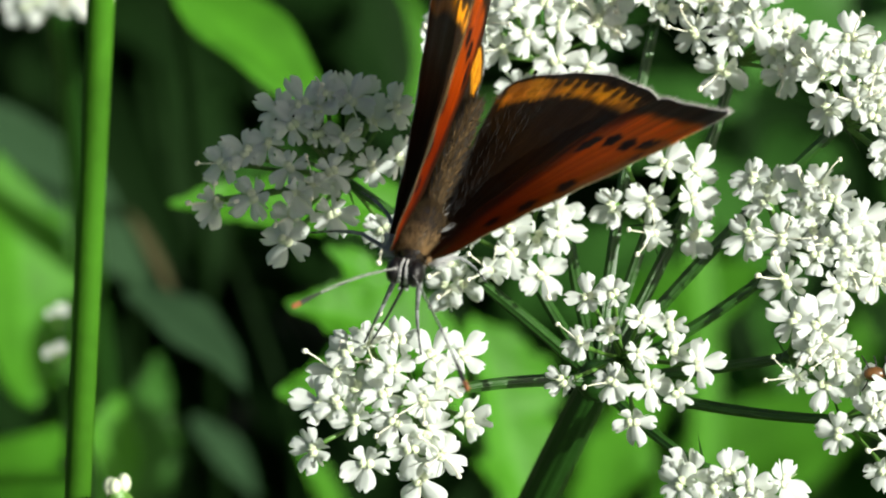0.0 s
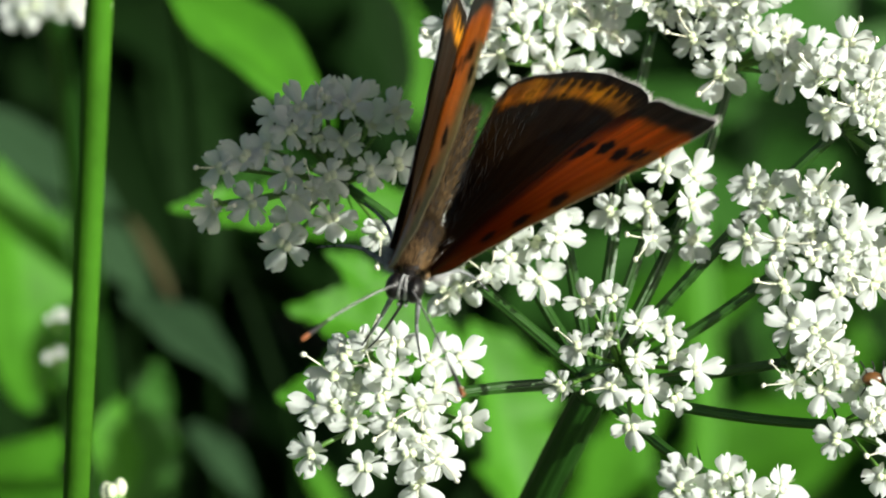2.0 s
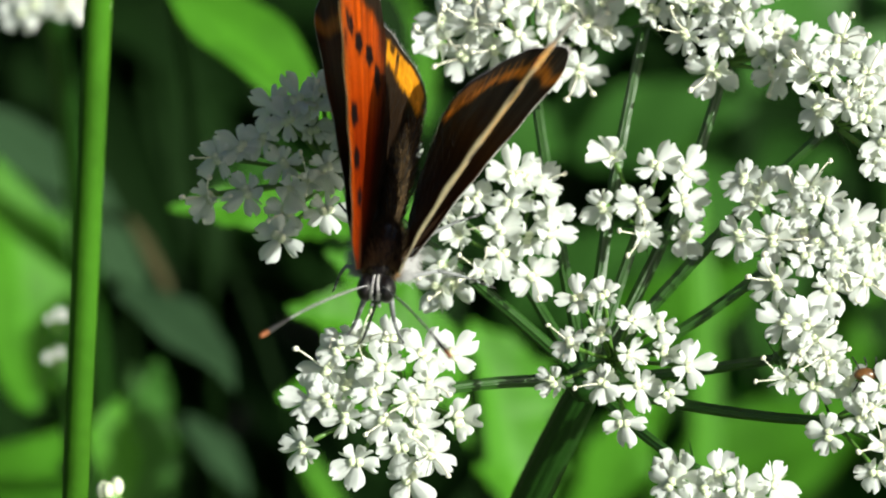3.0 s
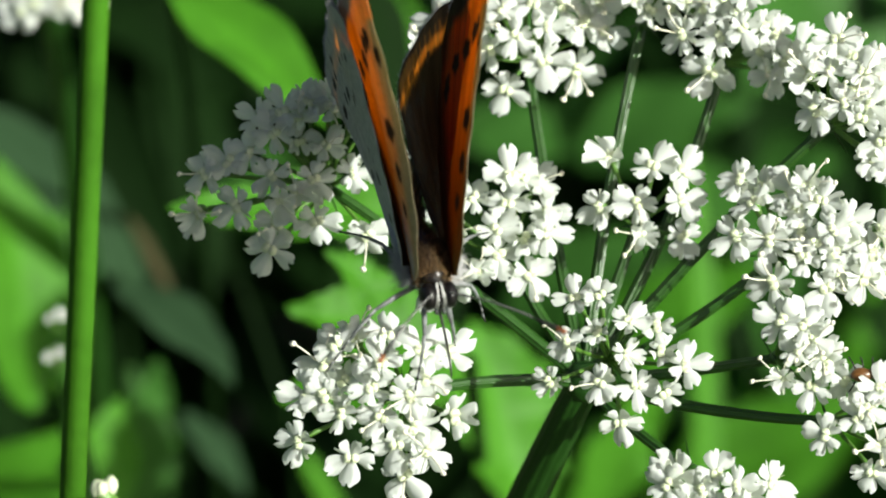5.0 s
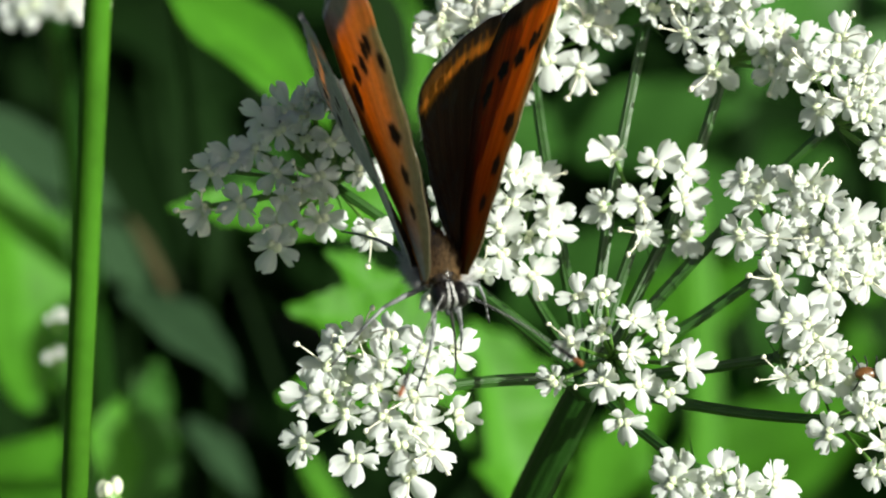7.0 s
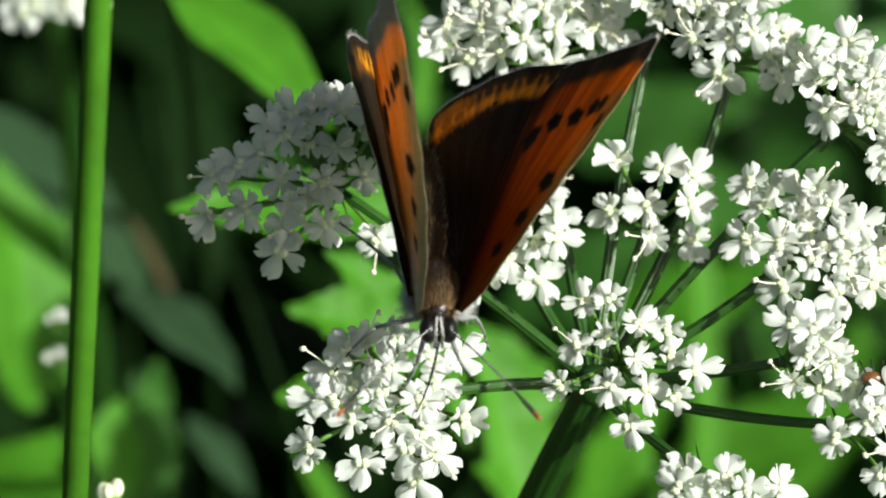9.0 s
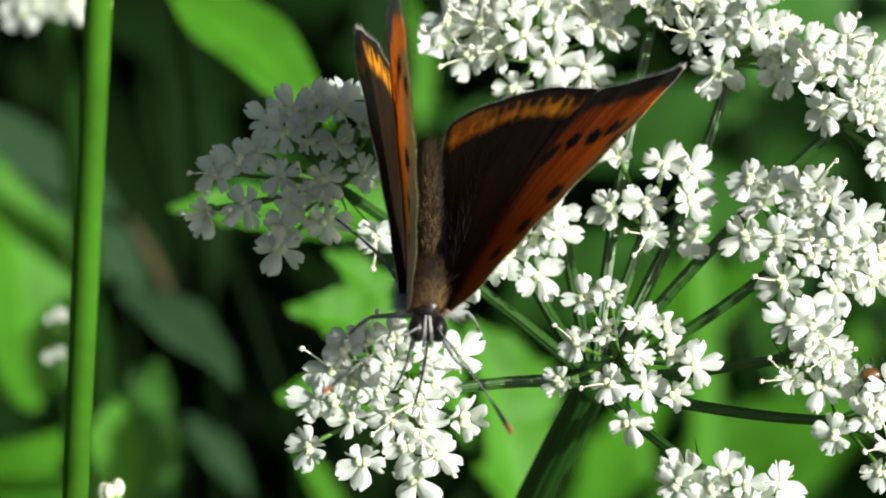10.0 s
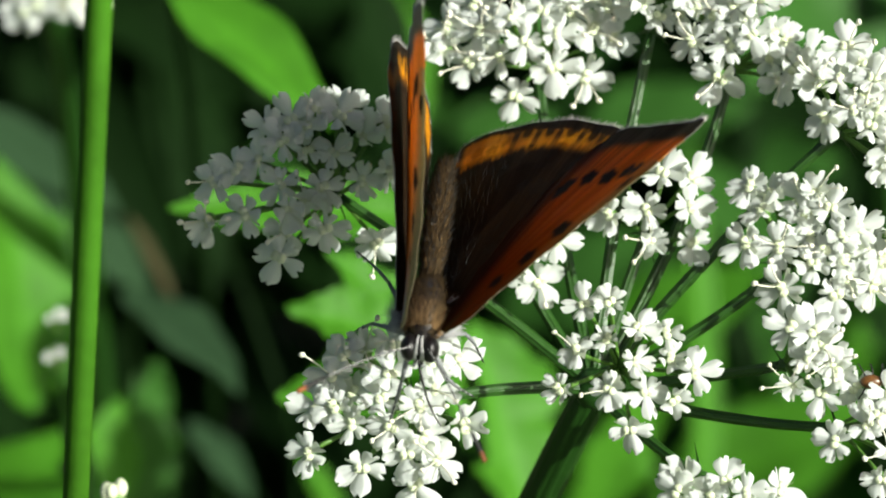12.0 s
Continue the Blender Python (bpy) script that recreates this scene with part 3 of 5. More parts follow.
def wing_mesh(name, corners, side, fore):
    nq, nr = 360, 96
    line = rim(corners, nq)
    r = np.linspace(0, 1, nr) ** 0.85
    q = np.linspace(0, 1, nq)
    R, Q = np.meshgrid(r, q)
    X, Y = line[:, 0][:, None] * R, line[:, 1][:, None] * R
    # the outer rim: between the wing's tip and its rear corner
    tip, rear = (0.44, 0.635) if fore else (0.325, 0.74)
    flat = np.stack([X.ravel(), Y.ravel()], 1)
    best = np.full(len(flat), 99.0)
    lo, hi = int(tip * nq), int(rear * nq)
    for k in range(lo, hi, 2):
        best = np.minimum(best, np.hypot(flat[:, 0] - line[k, 0], flat[:, 1] - line[k, 1]))
    costa = np.full(len(flat), 99.0)
    for k in range(2, lo, 2):
        costa = np.minimum(costa, np.hypot(flat[:, 0] - line[k, 0], flat[:, 1] - line[k, 1]))
    near_outer = best < 3.2
    if not fore:
        best = np.min([np.hypot(flat[:, 0] - line[k, 0], flat[:, 1] - line[k, 1]) for k in range(lo, int(0.655 * nq), 2)], axis=0)
        near_outer = best < 3.2
    edge = np.where(near_outer, best, costa)
    outer_mask = near_outer.astype(float)
    q_flat, r_flat = Q.ravel(), R.ravel()
    ripple = 0.035 * np.sin(q_flat * 85) * r_flat ** 2
    # vaulted along its length, with the front edge turned up
    far = np.hypot(flat[:, 0], flat[:, 1]) / 15.5 if not fore else np.clip(flat[:, 0], 0, 18) / 17.9
    vault = np.sin(np.pi * np.clip(far, 0, 1) ** 0.6)
    if not fore:
        # the front of the hindwing dips under the forewing
        z = 0.2 * vault - 0.3 * far ** 2 + ripple - 0.28 * smooth(r_flat, 0.0, 0.12) - 0.30 * smooth(flat[:, 1], -6.5, -2.0) * smooth(r_flat, 0.1, 0.4)
    else:
        z = 0.3 * vault - 0.45 * far ** 2 + 0.3 * smooth(flat[:, 1], 1.2, 3.2) + ripple
    thick = 0.05
    verts, colours = [], []
    n = nq * nr
    for s, up in ((1, True), (-1, False)):
        verts.append(np.stack([flat[:, 0] * side, flat[:, 1], z + s * thick * (1 - 0.5 * r_flat)], 1) * MM)
        colours.append(wing_colours(flat[:, 0], flat[:, 1], q_flat, r_flat, edge, outer_mask, fore, up))
    i, k = np.meshgrid(np.arange(nq - 1), np.arange(nr - 1), indexing="ij")
    a = (i * nr + k).ravel()
    quad = np.stack([a, a + 1, a + nr + 1, a + nr], 1)
    top = quad if side < 0 else quad[:, ::-1]
    bottom = (quad[:, ::-1] if side < 0 else quad) + n
    rimq = np.arange(nq - 1) * nr + nr - 1
    strip = np.stack([rimq, rimq + nr, rimq + nr + n, rimq + n], 1)
    me = bpy.data.meshes.new(name)
    allv = np.concatenate(verts)
    me.from_pydata(allv.tolist(), [], np.concatenate([top, bottom, strip]).tolist())
    att = me.color_attributes.new("scales", 'FLOAT_COLOR', 'POINT')
    c = np.concatenate(colours)
    att.data.foreach_set("color", np.concatenate([c, np.ones((len(c), 1))], 1).astype(np.float32).ravel())
    att = me.color_attributes.new("glow", 'FLOAT_COLOR', 'POINT')
    c = np.tile(wing_glow(flat[:, 0], flat[:, 1], q_flat, edge, outer_mask, fore), (2, 1))
    att.data.foreach_set("color", np.concatenate([c, np.ones((len(c), 1))], 1).astype(np.float32).ravel())
    me.polygons.foreach_set("use_smooth", [True] * len(me.polygons))
    me.materials.append(WING)
    me.update()
    # the pale hair along the outer rim
    hair = Shape()
    rng = random.Random(7 + fore)
    for k in np.linspace(lo + 1, hi, 380 if fore else 720):
        j = min(int(k), nq - 2)
        p = line[j] + (line[j + 1] - line[j]) * (k - int(k))
        d = line[j + 1] - line[j]
        out = Vector((-d[1], d[0])).normalized() * -1
        if out.dot(Vector(p) - Vector((6, -3))) < 0:
            out = -out
        zz = z[j * nr + nr - 1]
        ln = rng.uniform(0.2, 0.55)
        root = Vector((p[0] * side, p[1], zz)) - Vector((out.x * side, out.y, 0)) * 0.1
        tipp = root + Vector((out.x * side + rng.uniform(-.25, .25), out.y + rng.uniform(-.25, .25), rng.uniform(-.25, .25))) * ln
        hair.hair(root * MM, tipp * MM, 0.022 * MM, 0)
    down = Shape()
    if not fore:
        for _ in range(420):
            a, l = rng.uniform(0.55, 0.98), rng.uniform(0.12, 0.75) ** 1.1
            j, i = min(int(a * nq), nq - 2), int(l * nr)
            k = j * nr + i
            p = Vector((flat[k, 0] * side, flat[k, 1], z[k] + 0.04))
            d = Vector((flat[k, 0] * side, flat[k, 1], 0)).normalized()
            d = (d + Vector((rng.uniform(-.25, .25), rng.uniform(-.25, .25), rng.uniform(.05, .4)))).normalized()
            down.hair(p * MM, (p + d * rng.uniform(0.5, 1.3)) * MM, 0.012 * MM, 0)
    return me, hair.mesh(name + "_fringe", [FRINGE]), down.mesh(name + "_down", [LEG_DARK]) if not fore else None


def furry(shape, rng, count, place, length, m, width=0.03):
    for _ in range(count):
        root, d = place(rng)
        shape.hair(root * MM, (root + d * rng.uniform(*length)) * MM, width * MM, m)


def build_butterfly():
    bf = thing("butterfly", SPACE, "copper butterfly with black-spotted orange and brown wings, standing on white florets", "butterfly")
    rng = random.Random(21)
    # thorax
    s = Shape()
    s.ball(V(0, 0.6, 0.05), 2.1 * MM, 0, 14, 20, (0.54, 1.05, 0.56))

    def on_thorax(g):
        d = Vector((g.gauss(0, 1), g.gauss(0, 1), g.gauss(0.35, 1))).normalized()
        root = Vector((d.x * 1.1, d.y * 2.15 + 0.6, d.z * 1.15))
        return root, (d + Vector((g.uniform(-.3, .3), -0.9 + g.uniform(-.3, .3), g.uniform(-.2, .3)))).normalized()
    furry(s, rng, 2200, on_thorax, (0.25, 0.65), 1, 0.02)

    def on_collar(g):
        a = g.uniform(-0.4, math.pi + 0.4)
        d = Vector((math.cos(a), 0.6, math.sin(a))).normalized()
        back = g.random()
        return Vector((d.x * 1.0, 2.45 - 1.1 * back, d.z * (0.85 + 0.25 * back))), (d * 0.7 + Vector((g.uniform(-.3, .3), -1.0, g.uniform(-.1, .4)))).normalized()
    furry(s, rng, 900, on_collar, (0.4, 1.0), 3, 0.018)

    def under(g):
        d = Vector((g.gauss(0, 1), g.gauss(0, 0.7), -abs(g.gauss(0.6, 0.6)))).normalized()
        return Vector((d.x * 0.9, d.y * 2.15 + 0.4, d.z * 1.06)), (d + Vector((0, -0.5, 0))).normalized()
    furry(s, rng, 600, under, (0.4, 0.9), 2)

    def flank(g):
        k = g.choice((-1, 1))
        d = Vector((k, g.uniform(-0.6, 0.5), g.uniform(-0.5, 0.5))).normalized()
        return Vector((d.x * 1.1, d.y * 1.9 + 1.2, d.z * 0.9 - 0.2)), (d + Vector((k * 0.2, g.uniform(-1.0, 0.2), g.uniform(-.3, .4)))).normalized()
    furry(s, rng, 1500, flank, (0.6, 1.4), 2, 0.02)
    part("thorax", s.mesh("thorax", [CHITIN, FUR, FUR_GREY, FUR_GOLD]), bf, "brown furry thorax")
    # abdomen
    s = Shape()
    n = 26
    rows = [Vector((0, -1.6 - 9.0 * i / n, 0.05 + 0.35 * math.sin(math.pi * i / n) - 0.25 * (i / n) ** 2)) * MM for i in range(n + 1)]
    rad = [MM * (0.68 * (math.sin(math.pi * (0.16 + 0.80 * (i / n) ** 0.9)) ** 0.6) * (1 + 0.05 * math.cos(i * 2 * math.pi / 3.3))) for i in range(n + 1)]
    s.tube(rows, rad, 20)

    def on_abdomen(g):
        t = g.random()
        a = g.uniform(0, 2 * math.pi)
        i = int(t * n)
        d = Vector((math.cos(a), 0, math.sin(a)))
        return rows[i] / MM + d * (rad[i] / MM), (d * 0.5 + Vector((0, -1, 0)) + Vector((g.uniform(-.3, .3), 0, g.uniform(-.3, .3)))).normalized()
    furry(s, rng, 1300, on_abdomen, (0.35, 0.8), 1, 0.024)
    furry(s, rng, 500, on_abdomen, (0.4, 0.9), 2, 0.03)
    furry(s, rng, 260, on_abdomen, (0.3, 0.7), 3, 0.02)
    part("abdomen", s.mesh("abdomen", [FUR, FUR, LEG_DARK, FUR_GOLD]), bf, "brown furry abdomen")
    # head
    head = Shape()
    head.ball(V(0, 3.35, -0.1), 0.84 * MM, 0, 12, 16, (1.05, 1.0, 1.0))

    def on_head(g):
        d = Vector((g.gauss(0, .22), 0.7 + g.gauss(0, .4), g.gauss(0.3, .6))).normalized()
        return Vector((0, 3.3, -.1)) + d * 0.82, (d + Vector((0, 0.2, 0.2))).normalized()
    furry(head, rng, 420, on_head, (0.1, 0.22), 0, 0.018)
    head_ob = part("head", head.mesh("head", [CHITIN]), bf, "black head with white stripes")
    head_ob.matrix_basis = Matrix.Translation(V(0, 0.3, 0)) @ Matrix.Scale(0.9, 4)
    for sx in (-1, 1):
        eye = Shape()
        eye.ball(V(sx * 0.62, 3.6, 0.05), 0.82 * MM, 0, 18, 24, (0.68, 1.0, 1.0))
        part("eye", eye.mesh("eye", [EYE]), head_ob, "glossy black eye")
        stripe = Shape()
        for i in range(210):
            # scales laid along the brow, wider towards the mouth
            a = rng.uniform(-0.25, 1.75)
            wide = 0.04 + 0.07 * (1.75 - a) / 2.0
            x = sx * (0.15 + 0.06 * math.cos(a * 1.3)) + rng.gauss(0, wide * 0.5)
            d = Vector((x * 0.5, math.cos(a), math.sin(a)))
            root = Vector((x, 3.42 + 0.88 * math.cos(a), -0.02 + 0.88 * math.sin(a)))
            run = Vector((0, math.sin(a), -math.cos(a)))
            stripe.hair(root * MM, (root + (run + d * rng.uniform(0.3, 0.7)).normalized() * rng.uniform(0.1, 0.2)) * MM, 0.03 * MM, 0)
        for i in range(40):
            # the pale rim under the eye
            a = rng.uniform(2.4, 5.2)
            root = Vector((sx * (0.60 + 0.03 * math.cos(3 * a)), 3.53 + 0.73 * math.cos(a), 0.75 * math.sin(a)))
            stripe.hair(root * MM, (root + Vector((sx * rng.uniform(0.02, 0.1), 0.12 * math.cos(a + 0.8), 0.12 * math.sin(a + 0.8)))) * MM, 0.014 * MM, 0)
        part("stripe", stripe.mesh("stripe", [WHITE_SCALE]), head_ob, "white scaly stripe")
        palp = Shape()
        palp.tube([V(sx * 0.2, 3.95, -0.7), V(sx * 0.24, 4.25, -0.72), V(sx * 0.22, 4.42, -0.6), V(sx * 0.2, 4.5, -0.45)], [0.1 * MM, 0.11 * MM, 0.08 * MM, 0.03 * MM], 8, 0)
        part("palp", palp.mesh("palp", [LEG]), head_ob, "short pale palp")
    joints = {}
    tongue = Shape()
    tongue.tube(bezier(V(0, 0, 0), V(0, 1.5, 1.0), V(0, 3.7, 0.8), V(0, 5.5, 0), 16), [0.10 * MM - 0.003 * MM * i for i in range(17)], 8)
    joints["tongue"] = part("tongue", tongue.mesh("tongue", [LEG_DARK]), head_ob, "dark uncoiled tongue")
    joints["tongue"].matrix_basis = Matrix.Translation(V(0, 4.0, -0.7))
    # antennae along y from the brow
    for key, sx in (("antenna_right", 1), ("antenna_left", -1)):
        s = Shape()
        length, rings = 9.2, 34
        sag = lambda v: 0.35 * math.sin(math.pi * v / length)
        for i in range(rings):
            a, b = length * i / rings, length * (i + 1) / rings
            club = max(0, (i / rings - 0.74) / 0.26)
            ra = (0.062 + 0.085 * math.sin(min(1, club * 1.15) * math.pi * 0.6) * (club > 0)) * MM
            ink = 2 if i > rings - 3 else 0
            m = a + (b - a) * 0.74
            s.tube([V(0, a, sag(a)), V(0, m, sag(m))], ra, 8, ink)
            s.tube([V(0, m, sag(m)), V(0, b, sag(b))], ra * 0.96, 8, 1 if i < rings * 0.72 else ink)
        s.ball(V(0, length, 0), 0.09 * MM, 2, 6, 8)
        ob = part("antenna", s.mesh("antenna", [LEG_DARK, WHITE_SCALE, CLUB]), bf, "black and white ringed antenna with a rusty club")
        ob.matrix_basis = Matrix.Translation(V(sx * 0.42, 3.8, 0.5))
        joints[key] = ob
    # legs along y from hip to foot
    for key, at, length in (("foreleg_left", (-0.6, 2.7, -0.7), 5.2), ("foreleg_right", (0.6, 2.7, -0.7), 5.4), ("midleg_left", (-0.9, 1.8, -0.8), 5.6),
                            ("midleg_right", (0.9, 1.8, -0.8), 6.6), ("hindleg_left", (-0.9, 0.9, -0.8), 6.4), ("hindleg_right", (0.9, 0.9, -0.8), 6.4)):
        s = Shape()
        hip, knee, ankle, toe = Vector((0, 0, 0)), Vector((0, 0.36, 0.15)) * length, Vector((0, 0.68, 0.10)) * length, Vector((0, 1, 0)) * length
        s.tube([hip * MM, hip.lerp(knee, 0.5) * MM + V(0, 0, 0.06), knee * MM], [0.16 * MM, 0.15 * MM, 0.10 * MM], 9, 0)
        s.tube([knee * MM, knee.lerp(ankle, 0.5) * MM + V(0, 0, 0.05), ankle * MM], [0.10 * MM, 0.10 * MM, 0.075 * MM], 8, 0)
        for i in range(6):
            p, q = ankle.lerp(toe, i / 6), ankle.lerp(toe, (i + 0.92) / 6)
            s.tube([p * MM, q * MM], [0.065 * MM, 0.055 * MM], 7, 1 if i % 2 else 0)
        for k in (-1, 1):
            s.hair(toe * MM, (toe + Vector((0.14 * k, 0.16, -0.05))) * MM, 0.035 * MM, 1)
        for k in range(44):
            a, b = ((hip, knee), (knee, ankle), (ankle, toe))[k % 3]
            p = a.lerp(b, rng.random())
            s.hair(p * MM, (p + Vector((rng.uniform(-.2, .2), rng.uniform(0, .2), rng.uniform(-.2, .1)))) * MM, 0.018 * MM, 0)
        ob = part("leg", s.mesh("leg", [LEG, LEG_DARK]), bf, "pale grey scaly leg with a banded foot")
        ob.matrix_basis = Matrix.Translation(V(*at))
        joints[key] = ob
    for key, corners, sx, fore, at, label in (
            ("forewing_left", FORE, -1, True, (1.15, 2.5, 0.4), "orange forewing with black spots and a brown border"),
            ("forewing_right", FORE, 1, True, (1.15, 2.5, 0.4), "orange forewing with black spots and a brown border"),
            ("hindwing_left", HIND, -1, False, (1.0, 1.2, 0.3), "brown hindwing with an orange band and a grey underside"),
            ("hindwing_right", HIND, 1, False, (1.0, 1.2, 0.3), "brown hindwing with an orange band and a grey underside")):
        me, hair, down = wing_mesh(key, corners, sx, fore)
        ob = part("forewing" if fore else "hindwing", me, bf, label)
        ob.matrix_basis = Matrix.Translation(V(at[0] * sx, at[1], at[2]))
        part("fringe", hair, ob, "pale hair fringe")
        if down:
            part("down", down, ob, "brown downy hair")
        joints[key] = ob
    return bf, joints


# ---- the growth behind ------------------------------------------------
def leaf_mesh(length, width, mat, seed, kind=0, fold=0.25, droop=0.25):
    """A leaf along y, its face up z. kind 0: lance-shaped; 1: toothed oval; 2: narrow blade."""
    rng = random.Random(seed)
    nt, nj = (44, 6) if kind == 1 else (22, 6)
    verts = []
    ph = rng.random() * 6
    for i in range(nt + 1):
        t = i / nt
        if kind == 2:
            w = min(1, 6 * t) * (1 - t ** 3) ** 0.8
        elif kind == 1:
            w = math.sin(math.pi * t ** 0.75) ** 0.75 * (1 - 0.25 * t)
            tooth = (t * 11) % 1
            w *= 0.86 + 0.22 * tooth + 0.10 * math.sin(t * 19 + ph)
        else:
            w = math.sin(math.pi * t ** 0.8) ** 0.9
        for k in range(-nj, nj + 1):
            j = k / nj
            x = 0.5 * width * w * j
            y = length * t + (0.10 * width * abs(j) if kind == 1 else 0)
            z = fold * abs(x) - droop * length * t * t + 0.035 * width * math.sin(t * 14 + j * 3 + ph) * abs(j)
            z -= 0.02 * width * math.cos(t * 40) * abs(j) * (kind == 1)
            verts.append((x, y, z))
    m = 2 * nj + 1
    faces = [(i * m + k, i * m + k + 1, (i + 1) * m + k + 1, (i + 1) * m + k) for i in range(nt) for k in range(m - 1)]
    me = mesh_of("leaf", verts, faces, [mat])
    att = me.color_attributes.new("veins", 'FLOAT_COLOR', 'POINT')
    tone = []
    for i in range(nt + 1):
        for k in range(-nj, nj + 1):
            t, j = i / nt, abs(k / nj)
            side = abs(((t - 0.22 * j) * 9 + 0.5) % 1 - 0.5)
            v = 1.25 if j < 0.08 else (1.14 if side < 0.10 else 0.92 + 0.10 * math.sin(t * 9 + 4 * j + ph))
            tone += [v * 0.95, v, v * 0.9, 1]
    att.data.foreach_set("color", tone)
    return me


def add_leaf(plant, base, tip, width, mat, seed, kind=0, roll=0.0, fold=0.25, droop=0.1):
    """A leaf from base to tip, its face turned towards sun and lens."""
    d = (tip - base)
    length = d.length
    y = d.normalized()
    up = Vector((0.45 + math.sin(roll) * 0.8, 0.42, 0.78))
    z = (up - y * up.dot(y)).normalized()
    x = y.cross(z)
    ob = part("leaf", leaf_mesh(length, width, mat, seed, kind, fold, droop), plant)
    ob.matrix_basis = Matrix((x, y, z)).transposed().to_4x4()
    ob.matrix_basis.translation = base
    return ob


def petiole(plant, base, aim, radius, mat, name="stem"):
    """A stem from the leaf's foot back and down to the soil."""
    low = SPACE @ base
    foot = SPACE.inverted() @ Vector((low.x + aim[0], low.y + aim[1], -0.01))
    down = SPACE3.inverted() @ Vector((0, 0, -0.08))
    s = Shape()
    s.tube(bezier(base, base + V(0, 0, -70), foot - down * 2, foot, 24), [radius * (1 + 0.6 * i / 24) for i in range(25)], 10, 0)
    part(name, s.mesh(name, [mat]), plant)


# deep: a green with the shade already put into its colour
GREENS = {"bright": LEAF, "dull": LEAF_DULL, "grey": LEAF_GREY, "deep": LEAF_SHADE_DARK, "withered": WITHERED}
# herb: label, stem foot's shift, then leaves (foot u v z, tip u v z, width, green, kind, roll)
HERBS = {}
HERBS["top"] = ("bright green lance-shaped leaf of a meadow herb, sunlit", (0.0, 0.06), (
        (-15.2, 14.9, -77.5, -5.7, 7.5, -70.0, 5.2, "bright", 0, 0),
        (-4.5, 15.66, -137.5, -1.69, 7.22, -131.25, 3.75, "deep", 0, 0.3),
        (-2.62, 14.41, -150.0, -0.75, 6.91, -143.75, 2.81, "bright", 0, 0.2),
))
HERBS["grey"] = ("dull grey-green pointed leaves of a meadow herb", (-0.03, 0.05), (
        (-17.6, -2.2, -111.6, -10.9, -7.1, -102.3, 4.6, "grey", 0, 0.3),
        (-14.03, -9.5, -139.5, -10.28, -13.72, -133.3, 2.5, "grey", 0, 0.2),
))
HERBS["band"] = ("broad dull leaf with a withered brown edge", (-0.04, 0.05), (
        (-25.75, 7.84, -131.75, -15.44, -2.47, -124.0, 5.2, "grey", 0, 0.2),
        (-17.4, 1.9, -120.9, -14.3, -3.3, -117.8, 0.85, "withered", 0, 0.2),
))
HERBS["left"] = ("bright green upright leaves of a meadow herb", (-0.03, 0.04), (
        (-22.62, -9.03, -116.25, -23.72, 5.03, -111.6, 7.19, "bright", 0, 0.2),
        (-21.12, -7.78, -124.0, -20.69, 2.22, -124.0, 2.81, "bright", 0, 0.1),
        (-26.38, -17.47, -108.5, -20.44, -10.28, -102.3, 7.81, "bright", 0, 0),
        (-17.94, -15.28, -124.0, -15.44, -6.84, -117.8, 4.69, "dull", 1, 0.1),
        (-19.81, -15.28, -114.7, -17.47, -8.09, -117.8, 4.06, "bright", 0, 0.1),
))
HERBS["lobed"] = ("toothed bright green lobed leaf, sunlit", (0.02, 0.07), (
        (1.44, -6.22, -57.5, -7.62, -2.94, -52.9, 6.25, "bright", 1, 0),
        (1.44, -6.84, -57.5, -8.5, -7.78, -54.05, 5.94, "bright", 1, 0),
        (-0.12, -6.22, -62.1, -5.75, 0.03, -57.5, 4.38, "bright", 1, 0),
        (-0.75, 1.75, -57.5, -14.56, 2.84, -52.9, 4.69, "bright", 1, 0),
        (1.44, -3.72, -93.0, 5.5, -15.59, -90.0, 8.12, "bright", 1, 0),
))
HERBS["right"] = ("broad green leaves of a meadow herb, overlapping", (0.05, 0.06), (
        (14.41, -14.97, -155.0, 14.94, 5.97, -147.25, 2.0, "bright", 2, 0),
        (11.44, -14.97, -178.25, 24.88, -7.78, -170.5, 6.25, "bright", 0, 0),
        (7.06, -6.84, -162.75, 17.69, -0.91, -155.0, 5.31, "bright", 0, 0),
        (3.0, -3.72, -186.0, 12.38, 0.66, -178.25, 5.31, "dull", 0, 0),
        (17.06, -10.59, -186.0, 24.25, -2.78, -178.25, 5.94, "bright", 1, 0.2),
        (7.38, -15.28, -139.5, 12.38, -6.84, -133.3, 4.69, "bright", 1, 0.1),
))
